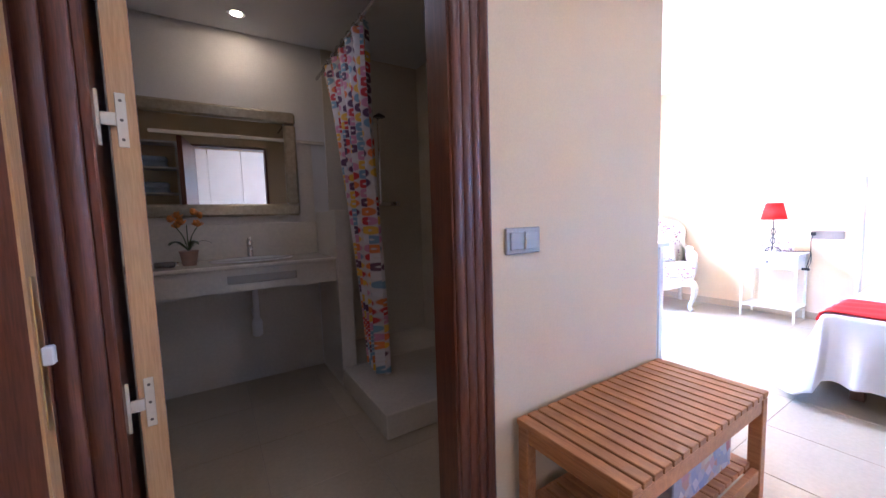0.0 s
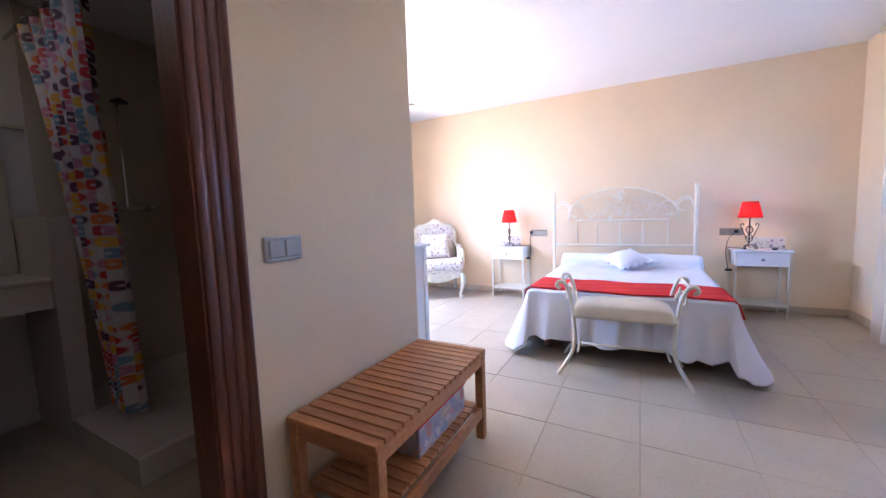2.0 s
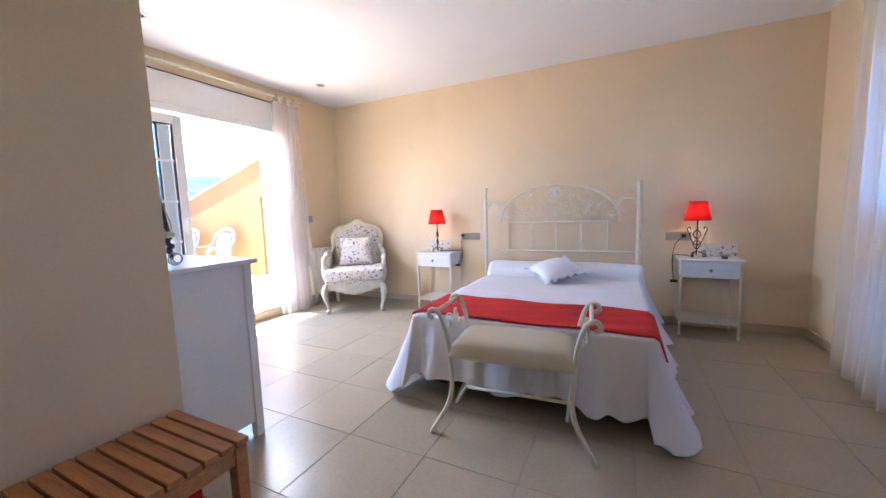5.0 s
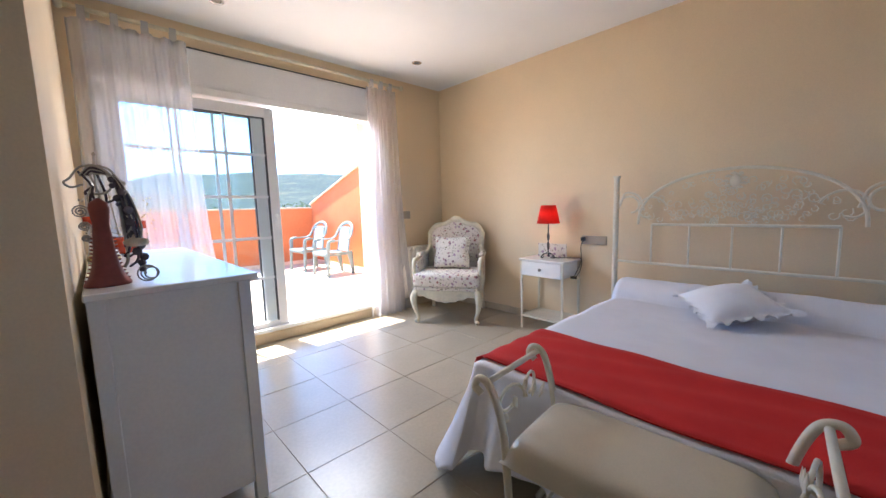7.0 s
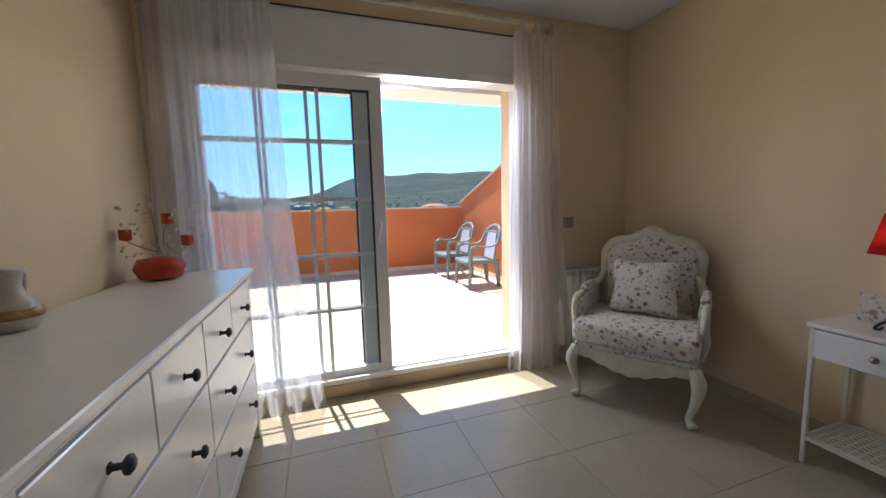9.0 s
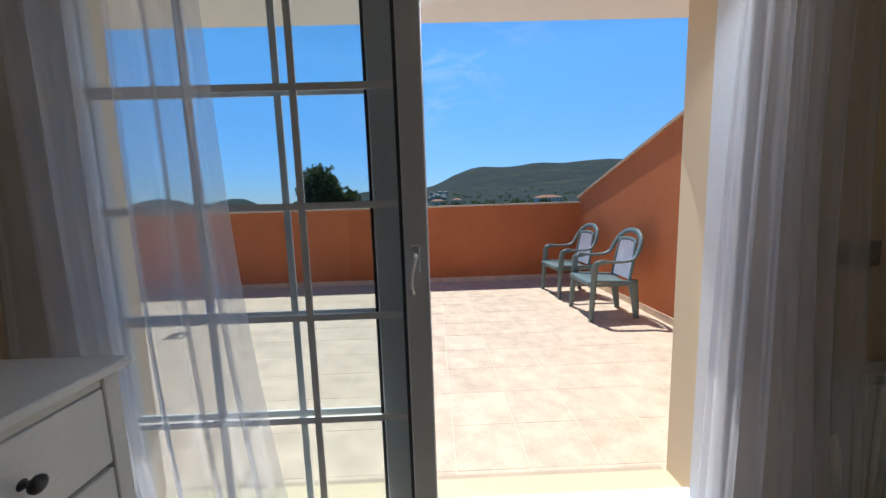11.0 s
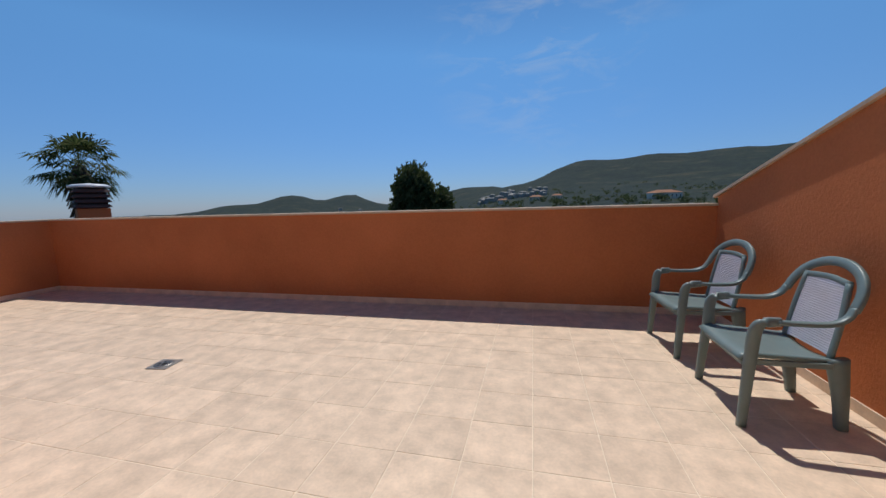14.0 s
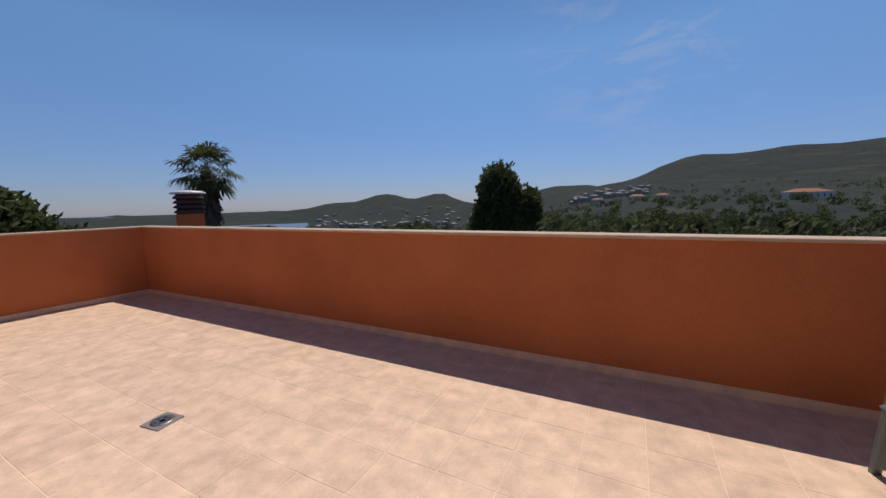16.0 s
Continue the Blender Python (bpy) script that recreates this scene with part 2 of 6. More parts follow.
def tile_mat(name, c, rough, vary, spec=0.5, cloud_scale=3.5):
    n = Nodes(name)
    n.coord = n.tree.nodes.new("ShaderNodeNewGeometry").outputs["Position"]
    cloud = n.ramp(n.noise(cloud_scale, 6, 0.6), (0.32, dim(c, 1 - vary)), (0.7, dim(c, 1 + vary * 0.6)))
    speck = n.ramp(n.noise(55, 4), (0.35, dim(c, 0.85)), (0.65, dim(c, 1.08)))
    n.color(n.shuffle(n.mix(0.35, cloud, speck), 0.05)).gloss(rough, 0, spec).bump(n.noise(18, 4), 0.05, 0.003)
    return n.mat


WALL = mottled("cream_wall_paint", (0.77, 0.615, 0.405), 0.85, 1.2, 140, 0.05, 0.12, dist=0.002, spec=0.25)
CEIL = mottled("white_ceiling_paint", (0.80, 0.80, 0.80), 0.9, 1.5, 120, 0.03, 0.08, dist=0.002, spec=0.2)
FLOOR_TILE = tile_mat("beige_floor_tile", (0.44, 0.365, 0.255), 0.3, 0.10)
GROUT = mottled("floor_grout", (0.40, 0.34, 0.26), 0.9)
SKIRT = tile_mat("beige_skirting_tile", (0.52, 0.42, 0.28), 0.35, 0.1)
WHITE = mottled("white_furniture_paint", (0.80, 0.78, 0.73), 0.22, 4, 90, 0.04, 0.04, dist=0.001)
PVC = mottled("white_frame_paint", (0.78, 0.78, 0.78), 0.35, 4, 90, 0.03, 0.0)
# rubber seals, and the painted shade in the dresser's drawer gaps
SEAL_AND_GAP = mottled("dark_seal_and_gap", (0.06, 0.065, 0.07), 0.6)
IRON = mottled("cream_wrought_iron", (0.72, 0.66, 0.52), 0.5, 25, 120, 0.07, 0.08, dist=0.003)
BLACK = mottled("black_wrought_iron", (0.03, 0.025, 0.025), 0.45, 20, 100, 0.3, 0.2)
RED = mottled("red_cloth", (0.55, 0.030, 0.026), 0.85, 6, 220, 0.1, 0.3, dist=0.002, spec=0.2)
BEDSPREAD = mottled("white_cotton_spread", (0.76, 0.75, 0.78), 0.9, 5, 260, 0.04, 0.4, dist=0.003, spec=0.2)
PILLOWCASE = mottled("white_pillow_cotton", (0.80, 0.79, 0.80), 0.9, 9, 260, 0.05, 0.3, dist=0.003, spec=0.2)
LEATHER = mottled("cream_leatherette", (0.58, 0.51, 0.38), 0.38, 6, 180, 0.07, 0.2, dist=0.002)
FLORAL = floral("floral_upholstery")
CREAMWOOD = mottled("cream_antiqued_wood", (0.66, 0.61, 0.46), 0.5, 18, 90, 0.16, 0.2, dist=0.002)
TEAK = wood("oiled_teak_slats", (0.36, 0.13, 0.04), (0.58, 0.27, 0.10), rough=0.42, vary=0.14)
MAHOGANY = wood("dark_mahogany", (0.075, 0.022, 0.012), (0.19, 0.062, 0.03), (45, 45, 2.5), 0.32)
OAKEDGE = wood("pale_door_edge", (0.42, 0.23, 0.09), (0.58, 0.36, 0.16), (45, 45, 2.5), 0.45)
BROWNWOOD = wood("brown_stained_chest", (0.13, 0.06, 0.035), (0.24, 0.12, 0.07), (45, 45, 2.5), 0.4)
SHEER = sheer("white_sheer_voile", (0.93, 0.92, 0.95), 0.56)
GLASS = pane_glass("clear_pane_glass")
BRASS = mottled("brushed_brass", (0.62, 0.45, 0.18), 0.3, 20, 90, 0.1, 0.05, 1.0)
CHROME = mottled("chrome", (0.75, 0.75, 0.76), 0.12, 9, 60, 0.03, 0.0, 1.0)
PEWTER = mottled("dull_pewter", (0.30, 0.28, 0.25), 0.4, 20, 90, 0.2, 0.1, 1.0)
SATIN = mottled("satin_champagne_plastic", (0.36, 0.32, 0.27), 0.35, 8, 90, 0.05, 0.03, 0.4)
ORANGE = mottled("orange_stucco", (0.51, 0.175, 0.070), 0.9, 0.9, 45, 0.16, 0.5, dist=0.006, spec=0.15, speck=0.22)
COPING = mottled("pale_stone_coping", (0.55, 0.42, 0.30), 0.8, 4, 60, 0.15, 0.2)
TERRACE_TILE = tile_mat("peach_terrace_tile", (0.755, 0.58, 0.425), 0.62, 0.30, 0.3, 6.0)
TERRACE_GROUT = mottled("terrace_grout", (0.84, 0.70, 0.54), 0.9)
GREENPLASTIC = mottled("grey_green_plastic", (0.15, 0.205, 0.205), 0.42, 10, 150, 0.08, 0.1)
MESHPLASTIC = mottled("pale_woven_plastic", (0.82, 0.80, 0.84), 0.6, 10, 200, 0.06, 0.2)
RADIATOR = mottled("white_radiator_enamel", (0.78, 0.76, 0.70), 0.3, 5, 90, 0.03, 0.0)

# ---- rooms ----
WH, WT, WS, WD, HALL, TOP = 5.39, 3.12, -2.0, 2.03, 0.97, 2.65
DOOR_L, DOOR_R, SILL, HEAD, SHUT = 2.15, 4.37, 0.11, 2.13, 2.48
setting("wall_bed", boxes((WH, WH + 0.2, WS - 0.2, WT + 0.3, 0, TOP)), WALL, "cream painted plaster wall behind the bed", "wall")
setting("wall_terrace", boxes((WD - 0.1, DOOR_L, WT, WT + 0.3, 0, TOP), (DOOR_R, WH, WT, WT + 0.3, 0, TOP), (DOOR_L, DOOR_R, WT, WT + 0.3, SHUT, TOP), (DOOR_L, DOOR_R, WT, WT + 0.3, -0.02, SILL)), WALL, "cream plaster wall with a wide terrace door opening", "wall")
WIN_L, WIN_R, WIN_B, WIN_T = 3.20, 4.45, 1.12, 2.18
setting("wall_window", boxes((1.97, WIN_L, WS - 0.2, WS, 0, TOP), (WIN_R, WH, WS - 0.2, WS, 0, TOP), (WIN_L, WIN_R, WS - 0.2, WS, 0, WIN_B), (WIN_L, WIN_R, WS - 0.2, WS, WIN_T, TOP)), WALL, "cream plaster wall with a curtained window", "wall")
setting("wall_dresser", boxes((WD - 0.1, WD, HALL + 0.1, WT, 0, TOP)), WALL, "cream plaster wall behind the white dresser", "wall")
BD_L, BD_R, BD_T = 0.135, 0.91, 2.03
setting("wall_hall_north", boxes((-1.0, BD_L, HALL, HALL + 0.1, 0, TOP), (BD_R, WD, HALL, HALL + 0.1, 0, TOP), (BD_L, BD_R, HALL, HALL + 0.1, BD_T, TOP)), WALL, "cream plaster wall with the bathroom doorway", "wall")
setting("wall_hall_west", boxes((-1.1, -1.0, -1.55, HALL + 0.1, 0, TOP)), WALL, "cream plaster wall at the end of the hall", "wall")
setting("wall_hall_south", boxes((1.80, 1.97, WS - 0.2, -1.44, 0, TOP), (-1.1, 1.80, -2.1, -2.0, 0, TOP), (-1.1, 1.80, -2.0, -1.44, 2.42, TOP), (-1.1, -0.7, -2.0, -1.55, 0, 2.42)), WALL, "cream plaster wall round the built-in wardrobe", "wall")
setting("ceiling", boxes((-1.1, WH + 0.2, -2.2, 3.42, TOP, TOP + 0.2)), CEIL, "smooth white plaster ceiling with recessed spots", "ceiling")
BX0, BX1, BY0, BY1, BTOP = -0.7, WD - 0.1, HALL + 0.1, 3.03, 2.45

# ---- bathroom shell ----
BATHTILE = tile_mat("cream_wall_tile", (0.60, 0.55, 0.47), 0.3, 0.06)
BATHPAINT = mottled("white_bath_paint", (0.68, 0.66, 0.64), 0.8, 2, 120, 0.04, 0.06)
STONE = tile_mat("cream_marble", (0.66, 0.60, 0.50), 0.18, 0.12)
setting("wall_bath_north", boxes((BX0 - 0.1, BX1, BY1, WT, 0, TOP)), BATHPAINT, "pale tiled bathroom wall behind the basin", "wall")
setting("wall_bath_west", boxes((BX0 - 0.1, BX0, BY0, BY1, 0, TOP)), BATHPAINT, "pale painted bathroom side wall", "wall")
setting("ceiling_bath", boxes((BX0, BX1, BY0, BY1, BTOP, BTOP + 0.1)), CEIL, "white lowered bathroom ceiling with spots", "ceiling")

# ---- terrace shell ----
TX0, TX1, TY0, TY1, PAR = -4.58, 5.79, WT + 0.3, 8.01, 1.26
setting("wall_facade", boxes((TX0 - 0.2, WD - 0.1, TY0 - 0.3, TY0, -0.1, 2.9), (WH + 0.2, TX1 + 0.2, TY0 - 0.3, TY0, -0.1, 2.9)), ORANGE, "orange stucco house facade along the terrace", "wall")
setting("canopy_slab", boxes((TX0 - 0.2, TX1 + 0.2, TY0, 3.74, 2.16, 2.3)), CEIL, "pale projecting slab over the terrace door", "canopy")
setting("parapet_north", boxes((TX0 - 0.2, TX1 + 0.2, TY1, TY1 + 0.18, -0.1, PAR)), ORANGE, "long orange stucco terrace parapet", "parapet")
setting("parapet_west", boxes((TX0 - 0.2, TX0, TY0, TY1, -0.1, PAR)), ORANGE, "orange stucco side parapet of the terrace", "parapet")
setting("coping_north", boxes((TX0 - 0.24, TX1, TY1 - 0.03, TY1 + 0.22, PAR, PAR + 0.03), bevel=0.006), COPING, "thin pale stone coping on the parapet", "coping")
setting("coping_west", boxes((TX0 - 0.24, TX0 + 0.03, TY0, TY1 - 0.03, PAR, PAR + 0.03), bevel=0.006), COPING, "thin pale stone coping on the side parapet", "coping")
SLOPE = -0.297


def rise(y):
    return 1.36 + SLOPE * (y - TY1)


TD0, TD1, TDB, TDT = 4.45, 5.30, 0.12, 1.53
bm = bmesh.new()
for ya, yb, z0, z1 in ((TY0, TD0, -0.1, None), (TD0, TD1, TDT, None), (TD0, TD1, -0.1, TDB), (TD1, TY1, -0.1, None)):
    t0, t1 = (z1, z1) if z1 else (rise(ya), rise(yb))
    v = [bm.verts.new(p) for p in ((TX1, ya, z0), (TX1, yb, z0), (TX1, yb, t1), (TX1, ya, t0), (TX1 + 0.2, ya, z0), (TX1 + 0.2, yb, z0), (TX1 + 0.2, yb, t1), (TX1 + 0.2, ya, t0))]
    for q in ((0, 1, 2, 3), (7, 6, 5, 4), (0, 4, 5, 1), (1, 5, 6, 2), (2, 6, 7, 3), (3, 7, 4, 0)):
        bm.faces.new([v[k] for k in q])
setting("wall_slope", bm, ORANGE, "orange stucco wall with a sloping top", "wall")
bm = bmesh.new()
ya, yb = TY0, TY1 + 0.05
v = [bm.verts.new((x, y, rise(y) + h)) for x in (TX1 - 0.03, TX1 + 0.24) for y in (ya, yb) for h in (0.001, 0.03)]
for q in ((0, 1, 3, 2), (4, 6, 7, 5), (0, 4, 5, 1), (2, 3, 7, 6), (1, 5, 7, 3), (0, 2, 6, 4)):
    bm.faces.new([v[k] for k in q])
setting("coping_slope", bm, COPING, "pale stone coping along the sloping wall", "coping")

setting("house_base", boxes((-1.1, WH + 0.2, WS - 0.2, TY0, -6.6, -0.102), (TX0 - 0.2, TX1 + 0.2, TY0 + 0.002, TY1 + 0.18, -6.6, -0.102)), ORANGE, "orange stucco lower storeys of the house", "house wall")
# ---- floors: bedding under the tiles ----
floor = setting("floor", boxes((-1.1, WH, -2.1, WT, -0.1, -0.0015)), GROUT, "beige ceramic tiled floor with grey grout", "floor")
terrace = setting("terrace_floor", boxes((TX0, TX1, TY0, TY1, -0.1, -0.0015)), TERRACE_GROUT, "peach ceramic tiled terrace with pale grout", "floor")

# ---- terrace door ----
def leaf(y, x0, x1, name, label, wide, seal=False):
    ob = tagged(new(name), label, "sliding door")
    ob.matrix_world = pose(x0, y, SILL)
    w, h, s = x1 - x0, HEAD - SILL - 0.02, 0.085
    part("stile", boxes((0, s, -0.02, 0.02, 0, h), bevel=0.004), PVC, ob)
    part("stile", boxes((w - wide, w, -0.02, 0.02, 0, h), bevel=0.004), PVC, ob)
    part("rail", boxes((s, w - wide, -0.02, 0.02, 0, s), bevel=0.004), PVC, ob)
    part("rail", boxes((s, w - wide, -0.02, 0.02, h - s, h), bevel=0.004), PVC, ob)
    part("seal", boxes((w - wide - 0.012, w - wide, -0.012, 0.012, s, h - s), (s, w - wide - 0.012, -0.012, 0.012, h - s - 0.01, h - s)), SEAL_AND_GAP, ob)
    if seal:
        part("brush_seal", boxes((w - 0.06, w - 0.004, 0.0205, 0.032, 0.01, h - 0.01)), BLACK, ob, "black brush seal")
    pane = part("pane", boxes((s, w - wide - 0.012, -0.003, 0.003, s, h - s - 0.01)), GLASS, ob)
    pane.visible_shadow = False
    for z in (1.70, 1.335, 0.968, 0.605):
        part("glazing_bar", boxes((s, w - wide - 0.012, -0.011, -0.004, z - SILL - 0.011, z - SILL + 0.011)), PVC, ob)
    for k in (1, 2):
        x = s + (w - s - wide) * k / 3
        part("glazing_bar", boxes((x - 0.011, x + 0.011, -0.0115, -0.0045, s, h - s - 0.01)), PVC, ob)
    return ob


door = tagged(new("door_1"), "white sliding terrace door frame, standing open", "door frame", "", "structure")
door.matrix_world = pose(0, 0, 0)
part("jamb", boxes((DOOR_L, DOOR_L + 0.06, WT - 0.035, WT + 0.115, SILL, HEAD), bevel=0.004), PVC, door)
part("jamb", boxes((DOOR_R - 0.03, DOOR_R, WT - 0.035, WT + 0.115, SILL, HEAD), bevel=0.004), PVC, door)
part("head", boxes((DOOR_L, DOOR_R, WT - 0.035, WT + 0.115, HEAD, HEAD + 0.06), bevel=0.004), PVC, door)
part("threshold", boxes((DOOR_L, DOOR_R, WT - 0.05, WT + 0.16, SILL, SILL + 0.035), (DOOR_L + 0.06, DOOR_R - 0.06, WT - 0.01, WT, SILL + 0.035, SILL + 0.05), bevel=0.004), PVC, door)
part("shutter_box", boxes((DOOR_L, DOOR_R, WT - 0.012, WT + 0.29, HEAD + 0.06, SHUT), bevel=0.004), PVC, door)
part("shutter_joint", boxes((DOOR_L, DOOR_R, WT - 0.016, WT - 0.011, SHUT - 0.012, SHUT - 0.002)), SEAL_AND_GAP, door)
setting("sill_outside", boxes((DOOR_L, DOOR_R, WT + 0.165, TY0 + 0.04, SILL - 0.08, SILL - 0.01), bevel=0.004), COPING, "stone sill outside the terrace door", "sill")
inner = leaf(WT + 0.005, DOOR_L + 0.065, 3.342, "door_leaf", "white sliding glass door leaf with glazing bars", 0.080, True)
leaf(WT + 0.055, DOOR_L + 0.062, 3.262, "door_leaf", "white sliding glass door leaf pushed behind the other", 0.10)
hx = 3.342 - DOOR_L - 0.065 - 0.044
handle = part("handle", tube(bmesh.new(), curve([(hx, -0.02, 1.055), (hx, -0.055, 1.055), (hx - 0.01, -0.062, 1.02), (hx - 0.018, -0.055, 0.97), (hx - 0.012, -0.058, 0.935)], 5), 0.009), PVC, inner, "white lever handle", True)
part("plate", boxes((hx - 0.015, hx + 0.015, -0.027, -0.0195, 1.0, 1.09), bevel=0.003), PVC, handle)


# ---- sheer curtains ----
def sheer_curtain(x0, x1, y, z0, z1, folds, label, flare=0.0, depth=0.035, seed=0):
    r = random.Random(seed)
    ph = [r.uniform(0, 6.28) for _ in range(4)]
    ob = thing("sheer_curtain", (x0 + x1) / 2, y, z0, label, "curtain")

    def at(u, v):
        x = (u - 0.5) * (x1 - x0)
        drop = 1 - v
        x += flare * drop * drop * (u - 0.3)
        wave = math.sin(u * folds * math.tau + ph[0]) + 0.45 * math.sin(u * folds * 2.3 * math.tau + ph[1] + v)
        wave += 0.5 * math.sin(u * 9 + ph[2] + 3 * v)
        return (x + 0.012 * math.sin(v * 7 + ph[3]) * drop, depth * wave * (0.6 + 0.5 * drop), v * (z1 - z0))

    part("cloth", sheet(bmesh.new(), at, int(folds * 12), 24), SHEER, ob, smooth=True)
    n = max(3, int((x1 - x0) / 0.16))
    for k in range(n):
        x = (k + 0.5) / n * (x1 - x0) - (x1 - x0) / 2
        part("tab", boxes((x - 0.02, x + 0.02, -0.018, -0.015, z1 - z0 - 0.01, z1 - z0 + 0.075), (x - 0.02, x + 0.02, 0.015, 0.018, z1 - z0 - 0.01, z1 - z0 + 0.075)), SHEER, ob)
    return ob


sheer_curtain(2.08, 2.72, WT - 0.10, 0.012, 2.47, 7, "white sheer voile curtain gathered beside the dresser", 0.22, seed=1)
sheer_curtain(4.27, 4.62, WT - 0.10, 0.012, 2.47, 6, "white sheer voile curtain gathered at the open door", 0.2, seed=2)
sheer_curtain(3.24, 4.48, WS + 0.14, 0.02, 2.45, 9, "white sheer voile curtain hanging over the window", 0.12, seed=3)


def curtain_rail(x0, x1, y, label):
    ob = thing("curtain_rail", (x0 + x1) / 2, y, 2.53, label, "curtain rail")
    w = (x1 - x0) / 2
    part("rod", tube(bmesh.new(), [(-w, 0, 0), (w, 0, 0)], 0.014, 12), CREAMWOOD, ob, smooth=True)
    for s in (-1, 1):
        part("finial", lathe(bmesh.new(), [(0.004, -0.03), (0.02, -0.02), (0.024, 0), (0.02, 0.02), (0.004, 0.03)], 12, (s * w, 0, 0)), CREAMWOOD, ob, smooth=True)
        back = 0.10 if y > 0 else -0.14
        part("bracket", boxes((s * w * 0.9 - 0.01, s * w * 0.9 + 0.01, min(0, back) , max(0, back), -0.012, 0.012)), CREAMWOOD, ob)
    return ob


curtain_rail(2.06, 4.72, WT - 0.10, "cream wooden curtain rail above the terrace door")
curtain_rail(3.05, 4.78, WS + 0.14, "cream wooden curtain rail above the window")

# ---- window ----
window = tagged(new("window_1"), "white framed double window behind a sheer curtain", "window", "", "structure")
wy = WS - 0.12
for a in ((WIN_L, WIN_L + 0.06, WIN_B, WIN_T), (WIN_R - 0.06, WIN_R, WIN_B, WIN_T), (WIN_L + 0.06, WIN_R - 0.06, WIN_B, WIN_B + 0.06), (WIN_L + 0.06, WIN_R - 0.06, WIN_T - 0.06, WIN_T), ((WIN_L + WIN_R) / 2 - 0.05, (WIN_L + WIN_R) / 2 + 0.05, WIN_B + 0.06, WIN_T - 0.06)):
    part("window_frame", boxes((a[0], a[1], wy - 0.03, wy + 0.03, a[2], a[3]), bevel=0.004), PVC, window)
mid = (WIN_L + WIN_R) / 2
for a, b in ((WIN_L + 0.06, mid - 0.05), (mid + 0.05, WIN_R - 0.06)):
    part("pane", boxes((a, b, wy - 0.003, wy + 0.003, WIN_B + 0.06, WIN_T - 0.06)), GLASS, window).visible_shadow = False
part("window_sill", boxes((WIN_L - 0.04, WIN_R + 0.04, WS - 0.09, WS + 0.04, WIN_B - 0.03, WIN_B), bevel=0.005), PVC, window)


# ---- radiators ----
def radiator(x, y, z, n, height, face, label):
    ob = thing("radiator", x, y, z, label, "radiator", "", 0 if face < 0 else 180)
    for k in range(n):
        a = (k - n / 2) * 0.062
        bm = boxes((a + 0.004, a + 0.058, -0.045, 0.045, 0.02, height - 0.03), bevel=0.012)
        box(bm, a + 0.012, a + 0.05, -0.04, 0.04, height - 0.03, height - 0.005, 0.004)
        part("section", bm, RADIATOR, ob)
    part("pipe", tube(bmesh.new(), [(-n / 2 * 0.062, 0, 0.06), (-n / 2 * 0.062 - 0.05, 0, 0.06), (-n / 2 * 0.062 - 0.05, 0, -z)], 0.009), RADIATOR, ob)
    part("grille", boxes((-n * 0.031, n * 0.031, -0.04, 0.04, height - 0.006, height + 0.004)), RADIATOR, ob)
    return ob


radiator(4.98, WT - 0.06, 0.12, 10, 0.62, -1, "white enamelled radiator behind the armchair")
radiator(3.80, WS + 0.06, 0.16, 19, 0.62, 1, "white enamelled radiator under the window")


# ---- white dresser ----
DX0, DX1, DY0, DY1, DH = 2.05, 2.53, 1.19, 2.86, 0.96
dresser = thing("dresser", DX0, DY0, 0, "long white painted dresser with dark knobs against the wall", "dresser")
L, D = DY1 - DY0, DX1 - DX0
part("top", boxes((0.0, D + 0.02, -0.02, L + 0.02, DH - 0.025, DH), bevel=0.004), WHITE, dresser)
part("side_panel", boxes((0.05, D - 0.05, 0.008, 0.024, 0.09, DH - 0.025)), WHITE, dresser)
part("side_panel", boxes((0.05, D - 0.05, L - 0.024, L - 0.008, 0.09, DH - 0.025)), WHITE, dresser)
for x in (0.005, D - 0.05):
    for y in (0, L - 0.045):
        part("leg", boxes((x, x + 0.045, y, y + 0.045, 0, DH - 0.025), bevel=0.003), WHITE, dresser)
part("back", boxes((0.01, 0.02, 0.045, L - 0.045, 0.09, DH - 0.025)), WHITE, dresser)
part("apron", boxes((D - 0.04, D - 0.01, 0.045, L - 0.045, 0.09, 0.15), bevel=0.003), WHITE, dresser)
part("front_frame", boxes((D - 0.03, D - 0.012, 0.045, L - 0.045, 0.15, 0.165), (D - 0.03, D - 0.012, 0.045, L - 0.045, DH - 0.055, DH - 0.025)), WHITE, dresser)
# dark sheet standing in for the shade between the drawers
part("inside", boxes((D - 0.034, D - 0.031, 0.045, L - 0.045, 0.165, DH - 0.055)), SEAL_AND_GAP, dresser)
knob_profile = [(0.012, 0), (0.007, 0.004), (0.007, 0.02), (0.018, 0.026), (0.019, 0.033), (0.011, 0.039), (0.002, 0.040)]


def knob(parent, x, y, z, turn):
    bm = lathe(bmesh.new(), knob_profile, 12)
    bm.transform(pose(x, y, z) @ turn)
    return part("knob", bm, BLACK, parent, "dark iron knob", smooth=True)


FACE_X = pose(0, 0, 0, 0, 90, 0)
inner_w = L - 0.09
rows = ((0.70, 0.90, 4), (0.435, 0.69, 2), (0.168, 0.425, 2))
for z0, z1, n in rows:
    for k in range(n):
        w = inner_w / n
        a = 0.045 + k * w
        dr = part("drawer", boxes((D - 0.03, D - 0.006, a + 0.003, a + w - 0.003, z0 + 0.003, z1), bevel=0.003), WHITE, dresser)
        for s in ((0.5,) if n == 4 else (0.25, 0.75)):
            knob(dr, D - 0.006, a + w * s, (z0 + z1) / 2, FACE_X)

